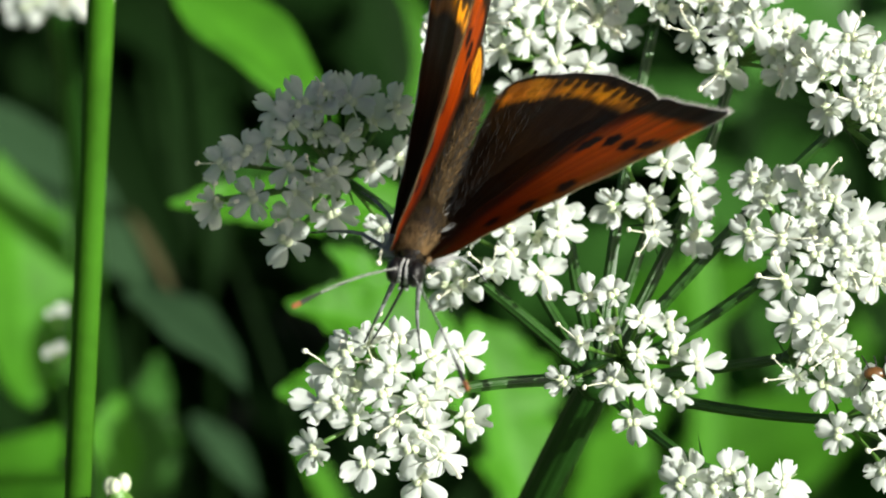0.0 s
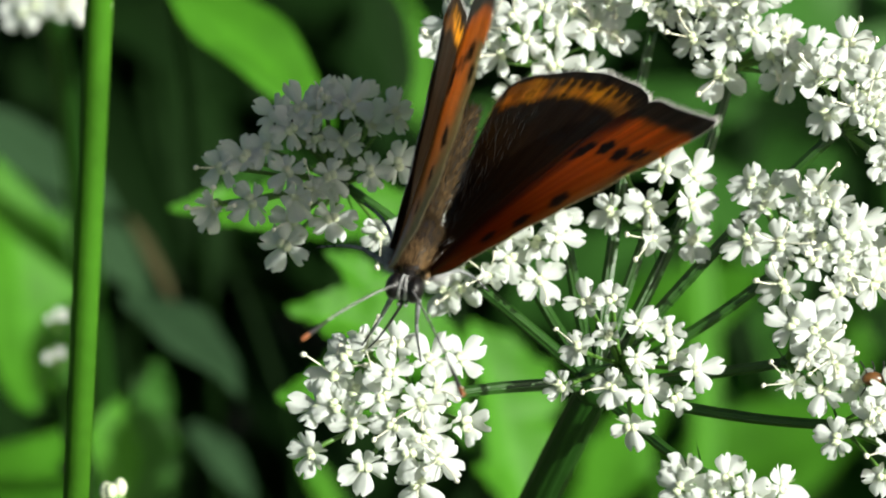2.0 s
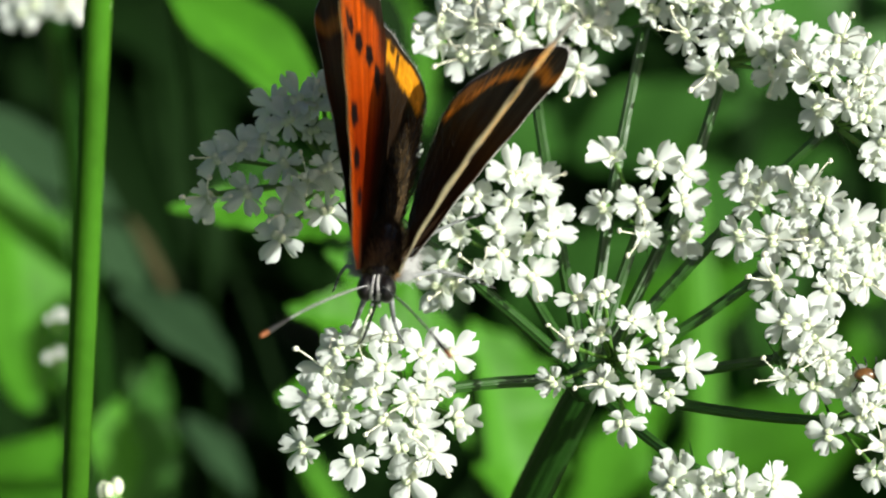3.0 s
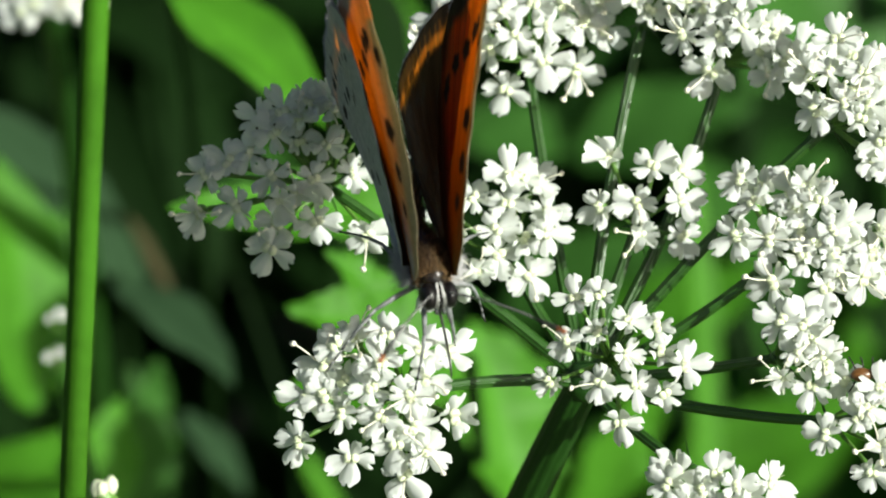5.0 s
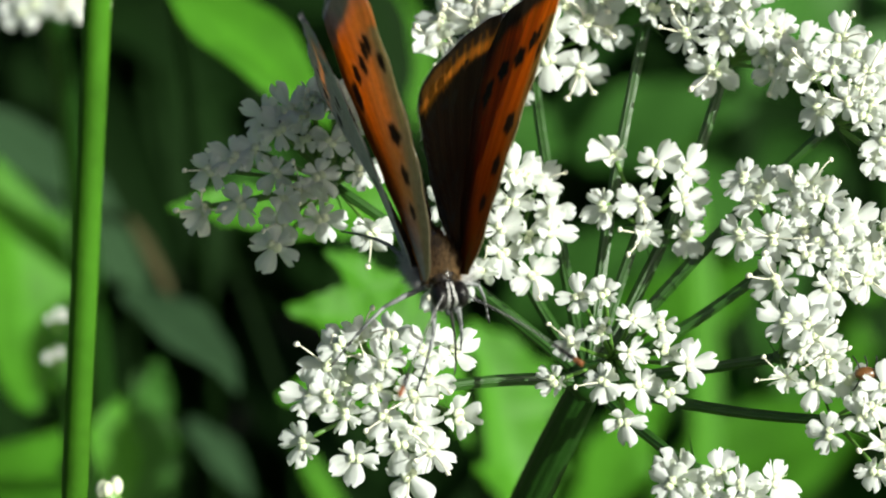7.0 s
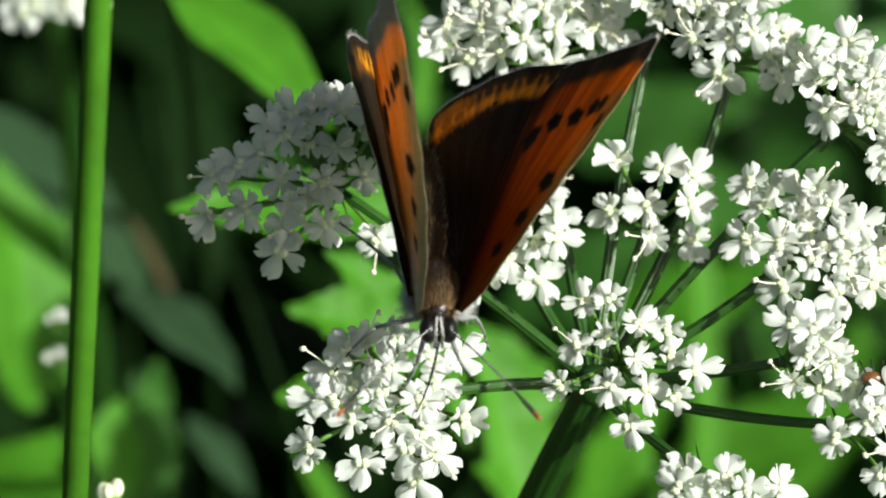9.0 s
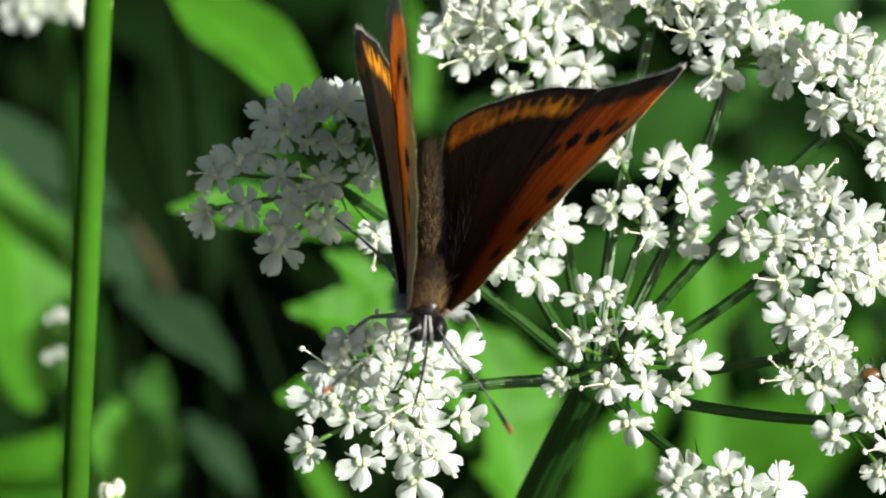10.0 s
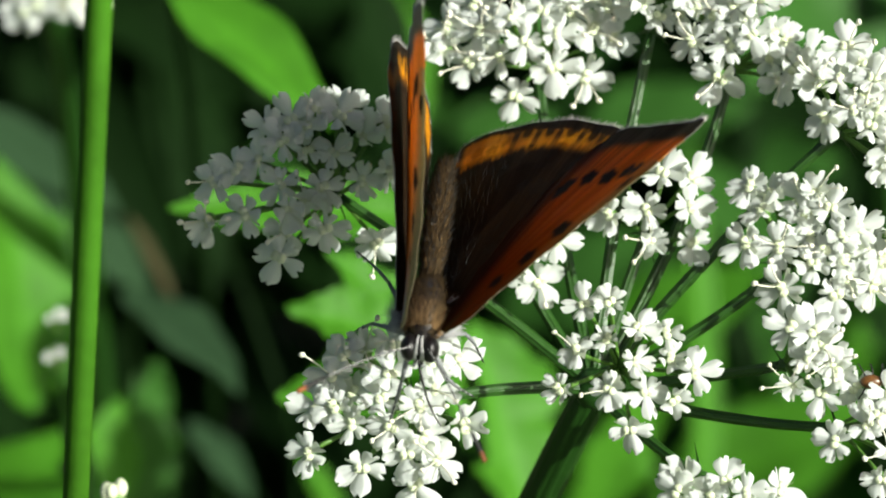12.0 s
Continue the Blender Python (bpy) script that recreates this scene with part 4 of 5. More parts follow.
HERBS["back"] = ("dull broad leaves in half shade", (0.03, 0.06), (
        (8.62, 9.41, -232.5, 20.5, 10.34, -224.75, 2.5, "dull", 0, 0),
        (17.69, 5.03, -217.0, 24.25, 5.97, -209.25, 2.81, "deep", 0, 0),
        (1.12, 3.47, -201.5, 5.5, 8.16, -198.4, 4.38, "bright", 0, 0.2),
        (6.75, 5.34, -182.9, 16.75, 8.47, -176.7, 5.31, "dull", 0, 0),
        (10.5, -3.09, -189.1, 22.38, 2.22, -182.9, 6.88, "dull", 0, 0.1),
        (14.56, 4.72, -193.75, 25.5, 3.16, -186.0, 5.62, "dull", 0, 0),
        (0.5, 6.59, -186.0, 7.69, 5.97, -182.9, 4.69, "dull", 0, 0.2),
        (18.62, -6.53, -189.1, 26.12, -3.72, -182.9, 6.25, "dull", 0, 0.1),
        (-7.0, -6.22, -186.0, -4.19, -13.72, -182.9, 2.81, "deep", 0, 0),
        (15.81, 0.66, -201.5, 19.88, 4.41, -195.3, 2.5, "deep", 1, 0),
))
# low leaves that fill gaps; their dark green paints the shade
HERBS["under"] = ("dark green leaves low among the herbs, shade in their colour", (-0.01, 0.06), (
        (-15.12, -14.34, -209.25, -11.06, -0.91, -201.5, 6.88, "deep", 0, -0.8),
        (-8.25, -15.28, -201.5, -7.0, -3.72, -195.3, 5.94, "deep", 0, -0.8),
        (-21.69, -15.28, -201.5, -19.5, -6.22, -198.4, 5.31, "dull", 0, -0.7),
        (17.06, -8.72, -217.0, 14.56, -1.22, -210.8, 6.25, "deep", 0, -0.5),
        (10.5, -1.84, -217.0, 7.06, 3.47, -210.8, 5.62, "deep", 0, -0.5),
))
HERBS["thin"] = ("thin brownish green stems in half shade", (0.0, 0.05), (
        # this brownish blade takes the shade-dark green to look dim
        (-8.7, -8.9, -139.5, -11.9, 1.4, -136.4, 0.35, "deep", 2, 0),
        (-5.75, -15.28, -147.25, -7.62, -10.91, -142.6, 1.56, "bright", 2, 0),
        (-15.12, -13.72, -155.0, -17.0, -6.22, -151.9, 1.25, "dull", 2, 0),
))


def build_growth():
    made = {}
    seed = 100
    for key, (label, shift, leaves) in HERBS.items():
        plant = thing("herb", SPACE, label, "plant", "herbs behind the flower")
        for (u, v, z, u2, v2, z2, width, green, kind, roll) in leaves:
            seed += 1
            k = 1 - z / REACH
            base, tip = P(u, v, z), P(u2, v2, z2)
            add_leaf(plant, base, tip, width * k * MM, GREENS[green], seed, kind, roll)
        # stems get the shade-dark green too, painted to sink from sight
        petiole(plant, P(*leaves[0][:3]), shift, 0.0005, LEAF_SHADE_DARK)
        made[key] = plant
    # the tall smooth stem
    stem = thing("grass_stem", SPACE, "tall smooth bright green stem standing among leaves", "stem")
    s = Shape()
    a, b = P(-18.94, 15.03, 22.0), P(-20.31, -14.03, 8.0)
    foot = b + (b - a) * 0.2
    end = SPACE.inverted() @ Vector(((SPACE @ b).x - 0.02, (SPACE @ b).y + 0.06, -0.01))
    s.tube([a + (a - b) * 1.2 * (1 - i / 5) for i in range(5)] + bezier(a, a.lerp(b, 0.5), b, foot, 12)[:-1] + bezier(foot, foot + (b - a) * 0.5, end + Vector((0, 0.05, 0.04)), end, 14),
           [0.00070] * 5 + [0.00072] * 12 + [0.00080] * 15, 20, 0, 9, 0.08)
    part("stem", s.mesh("stem", [STEM_GREEN]), stem)
    made["stem"] = stem
    # another umbel farther back
    rng = random.Random(9)
    far = thing("small_umbel", SPACE, "white flowering umbel rising among green stems", "flower", "small white flowers")
    hub = P(-22.62, 15.97, -64.0)
    spots = ((-23.09, 13.0), (-22.47, 13.47), (-20.91, 13.78), (-20.12, 13.62), (-21.69, 14.41), (-23.56, 14.09), (-22.31, 15.03))
    uu, vv = sum(p[0] for p in spots) / len(spots), sum(p[1] for p in spots) / len(spots)
    umbellet(far, hub, P(uu, vv, -55), [((x - uu) * 1.2, (y - vv) * 1.2) for x, y in spots], rng, 1.15, depth=5)
    petiole(far, hub, (0.0, 0.05), 0.0009, STALK, "stalk")
    made["far"] = far
    bud = thing("flower_bud", SPACE, "small pale green flower bud on a thin stalk", "flower bud", "small white flowers")
    at = P(-18.2, -13.75, 14.0)
    s = Shape()
    s.ball(at + V(0, -0.2, 0), 0.00058, 0, 8, 12, (1, 1.25, 1))
    part("sepals", s.mesh("sepals", [PEDICEL]), bud)
    s = Shape()
    for sx in (-1, 1):
        s.ball(at + V(0.36 * sx, 0.42 + 0.1 * sx, 0.15), 0.00042, 0, 8, 10, (0.9, 1.25, 1))
        s.ball(at + V(0.1 * sx, 0.35, -0.4 * sx), 0.00038, 0, 7, 9, (0.9, 1.2, 1))
    part("bud", s.mesh("bud", [DISC]), bud)
    petiole(bud, at, (0.0, 0.03), 0.00045, PEDICEL, "stalk")
    made["bud"] = bud
    for px in ((-21.44, -3.88, -62.0), (-21.5, -5.97, -62.0)):
        low = thing("small_umbel", SPACE, "tiny white florets low among bright green leaves", "flower", "small white flowers")
        c = P(*px)
        umbellet(low, c + V(0, -8, -12), c, [(-.3, 0), (.4, .3)], rng, 0.4, depth=4)
        petiole(low, c + V(0, -8, -12), (0.0, 0.05), 0.0006, STALK, "stalk")
    # the thicket underneath
    rng = random.Random(77)
    verts, faces, index = [], [], []
    mats = [LEAF_SHADE_DARK, LEAF_DULL, LEAF]
    for n in range(9000 + 7000):
        z = -rng.uniform(185, 470)
        u, v = rng.uniform(-33, 33), rng.uniform(-22, 21)
        c = P(u, v, z)
        w = SPACE @ c
        if n >= 9000:
            # unseen leaves added round the flower for green bounce, lower than its leaves
            far = 0.15 + 1.0 * rng.random() ** 0.7
            a = rng.uniform(0, 2 * math.pi)
            w = Vector((math.cos(a) * far, 0.25 + math.sin(a) * far, rng.uniform(0.02, 0.20)))
        if w.z < 0.01:
            continue
        L, W = rng.uniform(0.010, 0.032), rng.uniform(0.004, 0.012)
        a = rng.uniform(0, 2 * math.pi)
        y = Vector((math.cos(a), math.sin(a), rng.uniform(-0.5, 0.3))).normalized()
        up = Vector((rng.gauss(0, .4), rng.gauss(0, .4), 1))
        zz = (up - y * up.dot(y)).normalized()
        x = y.cross(zz)
        o = len(verts)
        for t in (0, 0.25, 0.5, 0.75, 1):
            ww = W * math.sin(math.pi * min(0.98, max(0.05, t)) ** 0.8)
            for j in (-1, 0, 1):
                verts.append(w + y * L * t + x * ww * j * 0.5 + zz * (abs(j) * ww * 0.15 - 0.25 * L * t * t))
        faces += [(o + i * 3 + j, o + i * 3 + j + 1, o + i * 3 + j + 4, o + i * 3 + j + 3) for i in range(4) for j in range(2)]
        # left side nearly all shade-dark leaves: its shade is painted in
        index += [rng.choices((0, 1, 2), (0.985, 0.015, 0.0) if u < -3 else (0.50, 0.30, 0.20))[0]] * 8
    tagged(new("thicket", mesh_of("thicket", verts, faces, mats, index)), "dense meadow leaves underneath, shade put into their dark green", "foliage", "", "stuff")
    return made


# ---- everything -------------------------------------------------------
build_ground()
UMBEL, PARTS = build_umbel()
BEETLE_OB = build_beetle()
BUTTERFLY, JOINTS = build_butterfly()
PLANTS = build_growth()

UMBEL_ROWS = [
    (0, 0.19, 0.16, 0.0), (0.5, 0.03, 0.07, 0.0), (1, 0.03, 0.06, 0.0), (1.5, -0.06, 0.06, 0.0),
    (2, 0.09, 0.16, 0.0), (2.5, -0.06, 0.16, 0.0), (2.8, -0.16, 0.25, 0.0), (2.9, -0.12, 0.25, 0.0),
    (3.0, -0.34, 0.38, 0.0), (3.1, -0.22, 0.28, 0.0), (3.2, -0.31, 0.09, 0.0), (4.8, -0.06, 0.34, 0.0),
    (5, -0.53, 0.38, 0.0), (5.1, -0.41, 0.09, 0.0), (5.2, -0.19, 0.19, 0.0), (5.3, -0.34, 0.84, 0.0),
    (5.4, -0.47, 0.47, 0.0), (5.5, -1.84, 0.44, 0.0), (5.6, -2.62, 0.44, 0.0), (5.7, -1.03, 0.47, 0.0),
    (5.8, -1.41, 0.66, 0.0), (5.9, -1.5, 0.66, 0.0), (6, -0.62, 0.25, 0.0), (6.1, -0.97, 0.59, 0.0),
    (6.3, -0.38, 0.19, 0.0), (6.5, -0.53, 0.25, 0.0), (7, -0.31, 0.44, 0.0), (7.2, -0.31, 0.06, 0.0),
    (8.8, 0.0, 0.09, 0.0), (9, 0.03, 0.19, 0.0), (9.5, -0.06, -0.05, 0.0), (10, 0.0, 0.38, 0.0),
    (10.5, 0.0, -0.03, 0.0), (11, 0.0, -0.0, 0.0), (11.5, -0.12, -0.0, 0.0), (12, 0.0, -0.0, 0.0)]
NOD_ROWS = {"left": [(0, 0, 0, -1.57), (0.5, 0, 0, -1.79), (1, 0, 0, -1.45), (1.5, 0, 0, -1.45), (2, 0, 0, -1.68), (2.5, 0, 0, -1.68), (3.0, 0, 0, -2.57), (3.2, 0, 0, -2.13), (4.8, 0, 0, -0.56), (5, 0, 0, -0.22), (5.5, 0, 0, 0.11), (6, 0, 0, -0.34), (6.5, 0, 0, -0.22), (7, 0, 0, -0.56), (7.2, 0, 0, -0.67), (9, 0, 0, -0.34), (9.5, 0, 0, -0.39), (10, 0, 0, -0.34), (10.5, 0, 0, -0.11), (11, 0, 0, -0.22), (11.5, 0, 0, 0.0), (12, 0, 0, 0.0)],
            "low": [(0, 0, 0, 0.81), (0.5, 0, 0, 0.65), (1, 0, 0, 1.14), (1.5, 0, 0, 1.14), (2, 0, 0, 0.49), (2.5, 0, 0, 0.81), (3.0, 0, 0, 0.16), (3.2, 0, 0, 0.49), (4.8, 0, 0, -0.98), (5, 0, 0, -0.81), (5.5, 0, 0, 0.49), (6, 0, 0, -0.49), (6.5, 0, 0, 0.0), (7, 0, 0, -0.49), (7.2, 0, 0, 0.0), (9, 0, 0, -0.49), (9.5, 0, 0, -0.08), (10, 0, 0, 0.16), (10.5, 0, 0, 0.65), (11, 0, 0, 0.0), (11.5, 0, 0, 0.0), (12, 0, 0, 0.0)]}
BUTTERFLY_ROWS = [
    (0, -1.03, 0.87, 5.74, 43.90, 12.55, 169.79),
    (0.5, -1.21, 0.99, 5.78, 41.84, 12.16, 168.47),
    (1, -1.02, 0.63, 5.67, 46.79, 13.25, 166.86),
    (1.5, -1.32, 0.82, 5.68, 42.99, 11.68, 169.17),
    (2, -1.11, 0.39, 5.77, 41.60, 10.95, 169.19),
    (2.5, -1.61, 0.16, 5.82, 42.81, 11.26, 170.03),
    (2.8, -1.87, 0.00, 5.85, 41.98, 10.65, 171.83),
    (2.9, -2.49, 0.32, 5.69, 44.76, 8.28, 174.33),
    (3.0, -3.08, 0.19, 5.63, 47.66, 7.01, 175.97),
    (3.1, -2.47, -0.46, 5.60, 45.78, 2.60, 178.55),
    (3.2, -3.15, -0.39, 5.53, 49.39, -0.17, 184.55),
    (4.8, -0.68, -0.20, 5.72, 45.99, -12.23, 186.27),
    (5, -1.06, -0.13, 5.76, 45.31, -12.12, 186.82),
    (5.3, -0.93, 0.55, 5.79, 43.64, -12.40, 189.65),
    (5.5, -3.23, 0.12, 5.77, 44.23, -12.29, 190.39),
    (5.6, -3.43, 0.08, 5.76, 45.07, -11.45, 189.29),
    (5.8, -2.34, 0.53, 5.78, 44.86, -11.79, 191.05),
    (6, -1.32, -0.11, 5.77, 44.45, -11.93, 190.65),
    (6.2, -1.72, -0.18, 5.80, 45.24, -12.53, 189.61),
    (6.5, -1.00, -0.14, 5.80, 43.59, -13.46, 188.00),
    (7, -0.60, -0.13, 5.82, 44.56, -13.17, 188.83),
    (7.2, -0.57, -0.51, 5.79, 43.25, -12.57, 187.62),
    (8.8, -0.56, -2.11, 5.68, 44.84, -4.40, 183.51),
    (9, -0.43, -1.89, 5.69, 45.27, -3.43, 180.91),
    (9.5, -0.88, -1.96, 5.78, 42.06, -1.85, 178.84),
    (10, -0.83, -1.72, 5.75, 42.79, -0.82, 179.58),
    (10.5, -1.01, -2.23, 5.67, 41.90, 0.74, 175.63),
    (11, -0.97, -2.60, 5.75, 40.43, 0.12, 175.75),
    (11.5, -1.14, -2.66, 5.73, 41.22, 1.22, 174.81),
    (12, -0.89, -2.79, 5.72, 42.31, 2.68, 174.49)]
JOINT_ROWS = {}
JOINT_ROWS["forewing_left"] = [
    (0, 24.8, 24.5, 32.2),
    (0.5, 25.8, 25.1, 32.7),
    (1, 19.1, 32.9, 31.9),
    (1.5, 24.7, 28.1, 31.8),
    (2, 23.8, 30.3, 30.6),
    (2.5, 24.1, 28.4, 30.8),
    (2.8, 35.3, 30.7, 36.9),
    (2.9, 40.9, 44.4, 28.6),
    (3.0, 44.3, 51.9, 36.2),
    (3.1, 52.9, 55.0, 56.4),
    (3.2, 78.7, 58.5, 76.9),
    (4.8, 78.5, 47.2, 79.1),
    (5, 74.1, 44.9, 75.9),
    (5.3, 64.2, 52.0, 65.5),
    (5.5, 84.4, 26.4, 83.4),
    (5.6, 89.2, 19.7, 85.0),
    (5.8, 90.2, 36.8, 91.6),
    (6, 88.8, 44.0, 86.8),
    (6.2, 77.6, 43.0, 81.5),
    (6.5, 66.3, 38.6, 69.4),
    (7, 57.4, 39.1, 58.6),
    (7.2, 53.5, 36.2, 56.4),
    (8.8, 37.7, 35.5, 45.1),
    (9, 35.8, 36.4, 48.6),
    (9.5, 39.7, 29.7, 45.5),
    (10, 38.1, 28.2, 43.8),
    (10.5, 38.7, 28.1, 44.5),
    (11, 38.7, 29.1, 42.5),
    (11.5, 37.8, 29.2, 42.9),
    (12, 35.2, 27.6, 41.9)]
JOINT_ROWS["forewing_right"] = [
    (0, 104.0, -44.6, -104.9),
    (1, 134.8, -55.6, -121.0),
    (2, 125.9, -56.8, -113.8),
    (2.8, 96.9, -44.3, -102.3),
    (2.9, 86.5, -41.7, -94.1),
    (3.0, 74.3, -50.2, -84.3),
    (3.1, 78.2, -9.5, -75.5),
    (3.2, 97.9, -14.1, -86.7),
    (4.8, 87.1, -54.5, -84.5),
    (5, 81.2, -51.9, -78.9),
    (5.3, 89.3, -52.0, -85.0),
    (5.5, 80.2, -51.0, -75.3),
    (5.6, 80.4, -47.9, -88.1),
    (5.8, 85.7, -49.7, -96.8),
    (6, 86.4, -48.2, -95.7),
    (6.2, 85.9, -50.7, -85.3),
    (6.5, 84.7, -50.5, -76.5),
    (7, 83.9, -53.7, -74.9),
    (7.2, 83.3, -53.4, -72.8),
    (8.8, 98.6, -55.6, -84.7),
    (9, 91.7, -58.5, -79.5),
    (9.5, 93.8, -52.4, -81.8),
    (10, 92.4, -52.2, -86.2),
    (10.5, 88.1, -56.6, -80.3),
    (11, 89.4, -54.8, -84.7),
    (11.5, 93.4, -54.0, -88.2),
    (12, 96.5, -51.9, -87.8)]
JOINT_ROWS["hindwing_left"] = [
    (0, 25.5, 17.1, 46.7),
    (0.5, 27.8, 16.6, 48.4),
    (1, 27.9, 25.3, 52.5),
    (1.5, 28.7, 19.5, 48.7),
    (2, 29.5, 22.1, 48.0),
    (2.5, 29.2, 20.2, 47.9),
    (2.8, 29.7, 19.8, 49.8),
    (2.9, 35.2, 22.9, 48.3),
    (3.0, 41.1, 31.1, 53.4),
    (3.1, 51.3, 35.9, 62.8),
    (3.2, 78.5, 58.5, 76.7),
    (4.8, 78.5, 47.2, 79.1),
    (5, 74.1, 44.9, 75.9),
    (5.3, 64.2, 52.0, 65.5),
    (5.5, 83.5, 35.9, 82.0),
    (5.6, 89.0, 19.6, 84.6),
    (5.8, 90.2, 36.8, 91.6),
    (6, 88.8, 44.0, 86.8),
    (6.2, 77.6, 43.0, 81.5),
    (6.5, 66.2, 38.6, 69.2),
    (7, 57.0, 38.8, 57.9),
    (7.2, 53.2, 35.9, 55.8),
    (8.8, 38.6, 30.9, 51.4),
    (9, 39.6, 31.6, 55.7),
    (9.5, 38.3, 24.1, 51.7),
    (10, 35.2, 22.8, 49.8),
    (10.5, 36.7, 22.1, 51.2),
    (11, 36.6, 21.3, 50.9),
    (11.5, 36.3, 21.5, 51.8),
    (12, 32.7, 20.6, 50.6)]
JOINT_ROWS["hindwing_right"] = [
    (0, 90.9, -41.9, -93.2),
    (1, 104.7, -40.1, -100.7),
    (2, 97.0, -35.6, -94.4),
    (2.8, 88.8, -39.5, -91.4),
    (2.9, 86.5, -36.5, -94.2),
    (3.0, 64.4, -41.6, -76.0),
    (3.1, 51.9, -38.0, -65.0),
    (3.2, 76.3, -43.6, -89.3),
    (4.8, 86.9, -54.5, -84.2),
    (5, 78.0, -48.4, -79.3),
    (5.3, 88.8, -52.0, -84.4),
    (5.5, 70.7, -44.4, -73.2),
    (5.6, 91.4, -46.0, -90.7),
    (5.8, 96.8, -45.1, -100.5),
    (6, 97.2, -46.2, -98.9),
    (6.2, 84.7, -47.2, -86.1),
    (6.5, 71.9, -42.0, -74.2),
    (7, 68.1, -45.0, -70.3),
    (7.2, 67.6, -44.7, -68.4),
    (8.8, 71.4, -39.0, -78.3),
    (9, 66.2, -41.5, -75.5),
    (9.5, 69.7, -38.9, -76.5),
    (10, 73.3, -39.9, -78.5),
    (10.5, 75.2, -40.5, -77.1),
    (11, 75.5, -38.9, -80.2),
    (11.5, 78.5, -40.3, -83.4),
    (12, 79.4, -42.3, -83.0)]
JOINT_ROWS["antenna_left"] = [
    (0, -1.2, 0.0, 35.0),
    (1, 1.0, -0.0, 38.6),
    (2, 6.9, -0.0, 33.1),
    (2.5, 6.4, 0.0, 35.0),
    (3.0, 14.7, 0.0, 32.1),
    (3.2, 15.2, -0.0, 27.3),
    (4.8, 22.7, -0.0, 30.2),
    (5, 21.8, -0.0, 30.4),
    (5.5, 21.7, -0.0, 34.6),
    (6, 14.1, 0.0, 31.7),
    (6.5, -4.5, -0.0, 37.7),
    (7, 8.5, 0.0, 29.1),
    (9, 7.4, -0.0, 28.8),
    (9.5, 10.3, -0.0, 24.1),
    (10, 6.3, -0.0, 25.3),
    (11, 10.9, -0.0, 24.1),
    (12, 6.2, -0.0, 24.9)]
JOINT_ROWS["antenna_right"] = [
    (0, 24.7, -0.0, -22.7),
    (1, 23.2, -0.0, -18.1),
    (2, 22.7, -0.0, -18.8),
    (2.5, 22.6, -0.0, -20.6),
    (3.0, 18.1, 0.0, -30.1),
    (3.2, 14.3, -0.0, -21.2),
    (4.8, 15.7, -0.0, -33.2),
    (5, 18.4, -0.0, -33.0),
    (5.5, 18.2, -0.0, -35.4),
    (6, 20.3, -0.0, -33.3),
    (6.5, 10.4, -0.0, -31.2),
    (7, 7.2, -0.0, -30.5),
    (9, 7.1, -0.0, -35.8),
    (9.5, 15.6, -0.0, -34.8),
    (11, 19.0, -0.0, -36.9),
    (12, 20.7, -0.0, -38.4)]
JOINT_ROWS["foreleg_left"] = [
    (0, -76.5, 1.9, 0.0),
    (2.5, -87.0, 1.7, 0.0),
    (3.0, -101.5, 5.4, 0.0),
    (5, -99.9, 12.3, 0.0),
    (6, -98.5, 9.3, 0.0),
    (7, -96.6, 8.4, 0.0),
    (9, -101.0, 17.0, 0.0),
    (12, -98.2, 27.0, 0.0)]
JOINT_ROWS["foreleg_right"] = [
    (0, -77.3, -20.6, 0.0),
    (2.5, -87.5, -22.7, -0.0),
    (3.0, -102.6, -18.0, -0.0),
    (5, -66.9, -7.5, -0.0),
    (6, -67.0, -10.1, 0.0),
    (7, -67.5, -14.6, 0.0),
    (9, -89.6, -14.8, -0.0),
    (12, -79.1, -9.3, 0.0)]
JOINT_ROWS["midleg_left"] = [
    (0, -46.2, -0.0, 146.8),
    (2.5, -41.4, -0.0, 143.2),
    (3.0, -19.1, -0.0, 110.9),
    (5, -56.2, -0.0, 116.0),
    (6, -59.1, 0.0, 112.6),
    (7, -59.6, -0.0, 117.3),
    (9, -57.1, -0.0, 132.7),
    (12, -53.1, -0.0, 136.5)]
JOINT_ROWS["midleg_right"] = [
    (0, -16.4, 0.0, -113.4),
    (2.5, -25.5, -0.0, -121.4),
    (3.0, -45.6, -0.0, -146.3),
    (5, -31.5, 0.0, -67.3),
    (6, -28.8, -0.0, -70.5),
    (7, -28.8, -0.0, -72.8),
    (9, -46.3, -0.0, -98.8),
    (12, -44.9, -0.0, -123.8)]
JOINT_ROWS["hindleg_right"] = [
    (0, -12.4, -0.0, -141.2),
    (2.5, -14.8, 0.0, -147.7),
    (3.0, -7.1, -0.0, -156.7),
    (5, -14.1, -0.0, -155.0),
    (6, -11.2, -0.0, -156.4),
    (7, -12.0, -0.0, -153.2),
    (9, 18.7, -0.0, -137.1),
    (12, -7.0, -0.0, -148.0)]
JOINT_ROWS["hindleg_left"] = [
    (0, -22.8, -0.0, 172.3),
    (3.0, -3.4, -0.0, 145.3),
    (6, -24.7, 0.0, 140.5),
    (9, -8.6, -0.0, 147.1),
    (12, -10.6, -0.0, 155.9)]
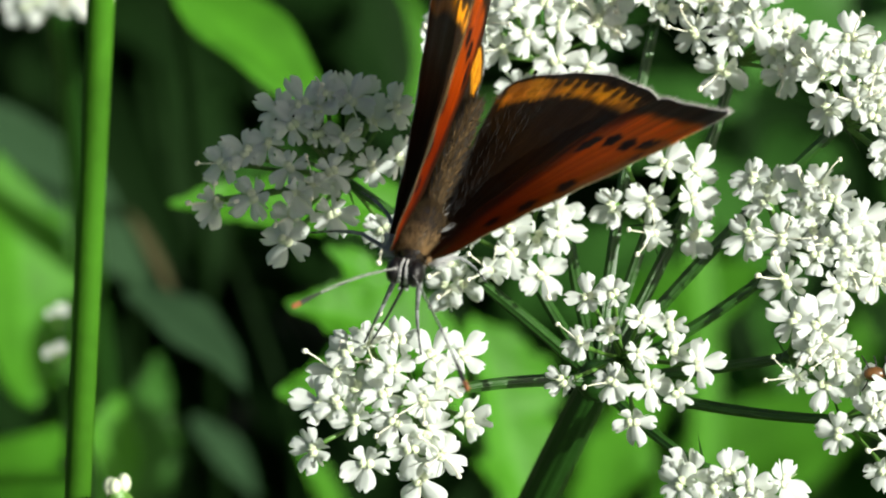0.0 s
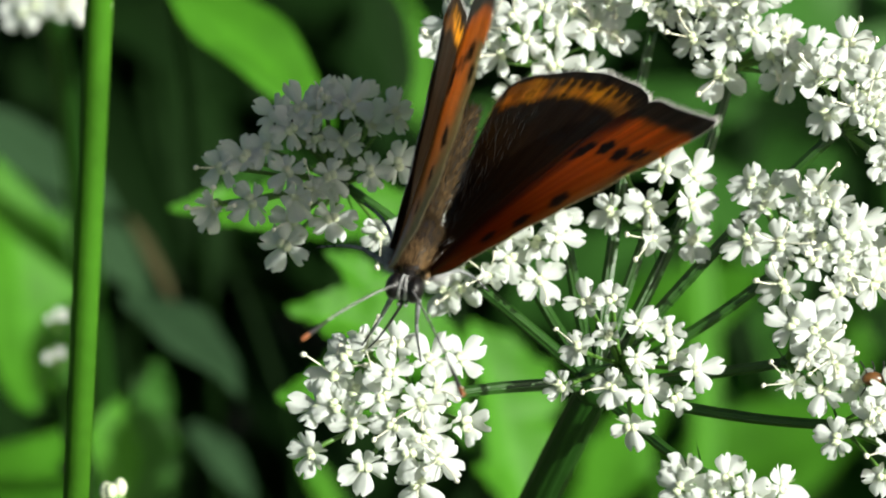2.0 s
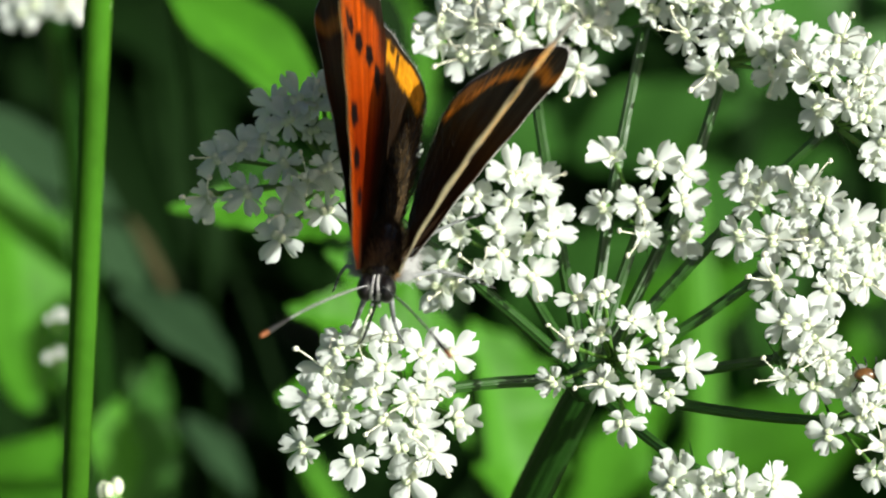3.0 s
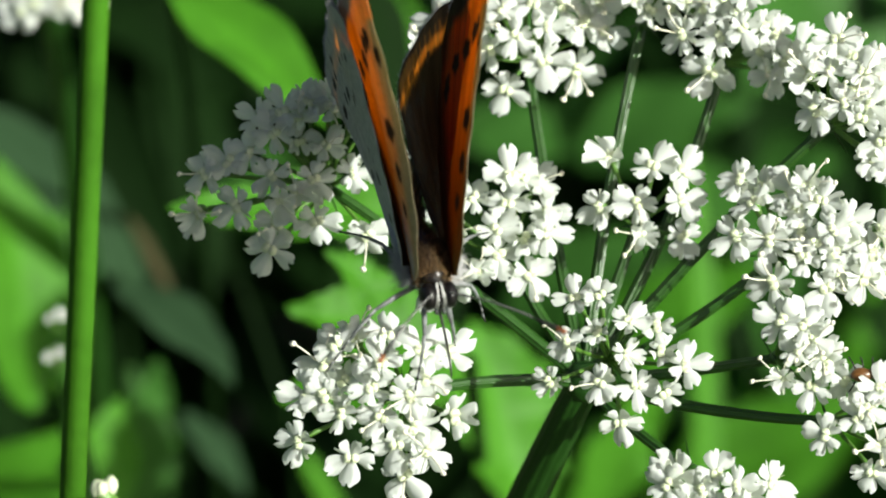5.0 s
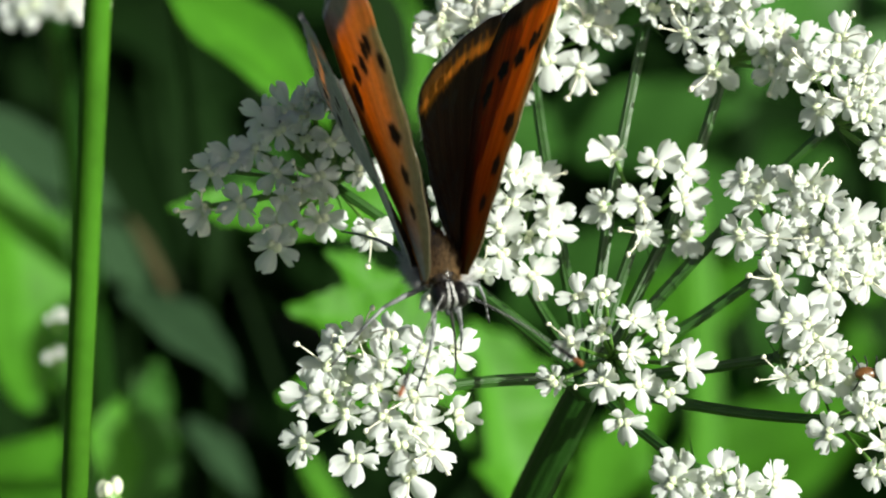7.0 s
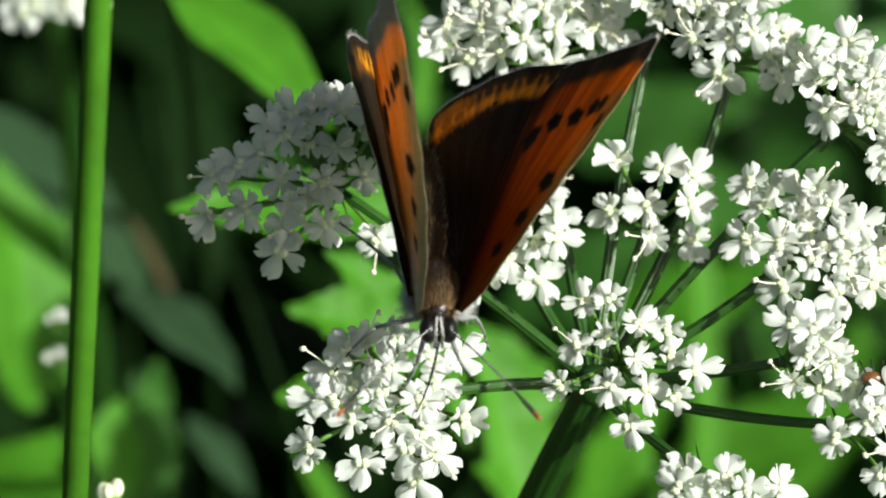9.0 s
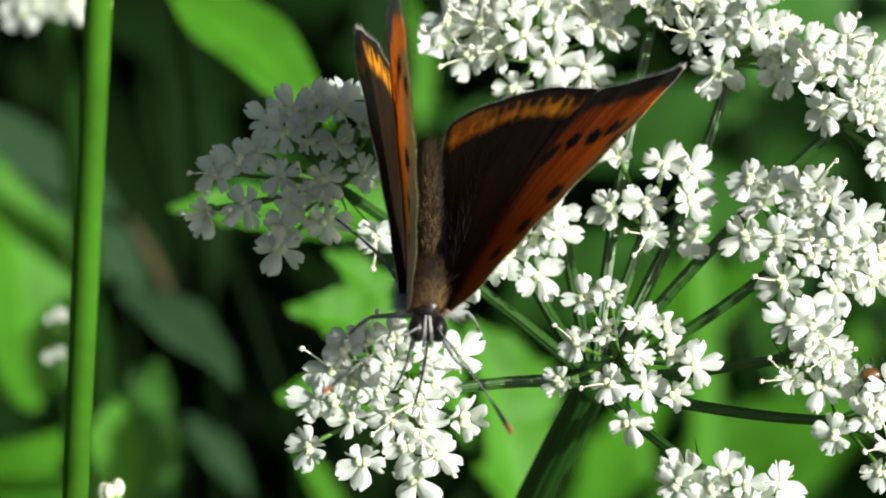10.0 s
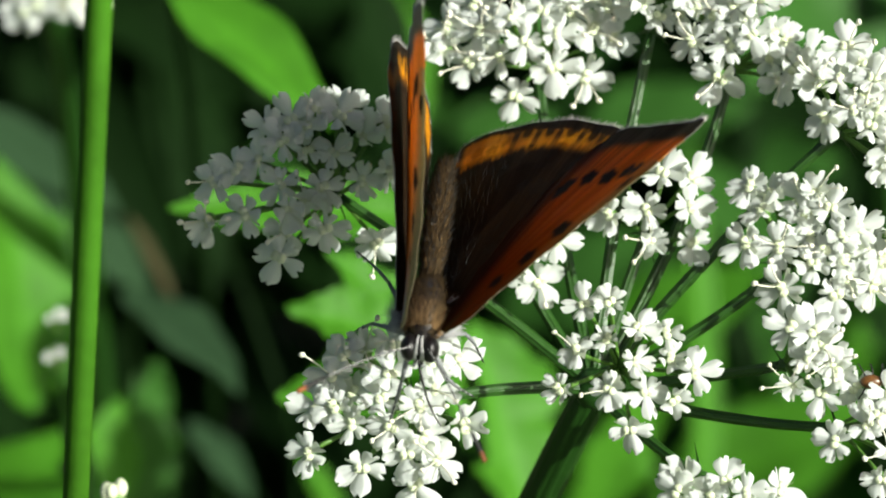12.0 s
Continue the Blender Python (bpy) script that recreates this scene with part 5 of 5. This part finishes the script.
JOINT_ROWS["tongue"] = [
    (0, -85.5, -23.6, 0.0),
    (2.5, -96.0, -25.3, -0.0),
    (3.0, -108.1, -15.7, -0.0),
    (5, -85.1, 10.4, 0.0),
    (6, -84.1, 6.4, -0.0),
    (7, -88.1, 5.2, 0.0),
    (9, -84.1, -13.0, 0.0),
    (12, -87.0, 16.0, -0.0)]
SWAY = {"stem": [(0, 0.11, 0.0), (1, 0.07, 0.0), (3, -0.04, 0.0), (5, -0.18, 0.0), (5.5, -0.29, 0.0), (6, -0.5, 0.0), (6.5, -0.29, 0.0), (7, -0.07, 0.0), (9, -0.04, 0.0), (12, 0.0, 0.0)],
        "grey": [(0, 0.31, 0.0), (1, 0.08, -0.2), (2.5, 0.08, -0.16), (3, -0.35, 0.39), (5, -0.51, 0.7), (5.5, -1.09, 1.41), (6, -1.17, 1.56), (6.5, -0.51, 0.94), (7, -0.08, 0.16), (9, -0.16, 0.27), (10, -0.23, 0.35), (10.5, 0.0, 0.04), (12, 0.0, 0.0)],
        "far": [(0, 0.11, 0.0), (2, -0.07, 0.0), (5, -0.19, 0.11), (5.5, -0.26, 0.11), (6, -0.56, 0.37), (6.5, -0.37, 0.22), (7, -0.11, 0.07), (9, -0.07, 0.0), (12, 0.0, 0.0)],
        "bud": [(0, 0.17, 0.0), (1, 0.14, 0.0), (3, -0.2, 0.07), (5, -0.51, 0.14), (5.5, -1.67, 0.31), (6, -1.57, -0.31), (6.5, -0.68, 0.0), (7, -0.24, 0.1), (9, -0.2, 0.0), (12, 0.0, 0.0)]}


def motions():
    hub = Matrix.Translation(HUB)
    walk(UMBEL, [(t, SPACE @ Matrix.Translation(V(x, y, 0)) @ hub @ pose(0, 0, 0, 0, 0, a) @ hub.inverted()) for t, x, y, a in UMBEL_ROWS])
    walk(BEETLE_OB, [(t, SPACE @ Matrix.Translation(V(x, y, 0))) for t, x, y, a in UMBEL_ROWS])
    for key, rows in NOD_ROWS.items():
        walk(PARTS[key], [(t, hub @ pose(0, 0, 0, a, b, c)) for t, a, b, c in rows])
    walk(BUTTERFLY, [(t, SPACE @ pose(x * MM, y * MM, z * MM, a, b, c)) for t, x, y, z, a, b, c in BUTTERFLY_ROWS])
    for key, rows in JOINT_ROWS.items():
        at = JOINTS[key].location.copy()
        walk(JOINTS[key], [(t, Matrix.Translation(at) @ pose(0, 0, 0, a, b, c)) for t, a, b, c in rows])
    for key, rows in SWAY.items():
        rest = PLANTS[key].matrix_basis.copy()
        walk(PLANTS[key], [(t, SPACE @ Matrix.Translation(V(x, y, 0)) @ SPACE.inverted() @ rest) for t, x, y in rows])


motions()
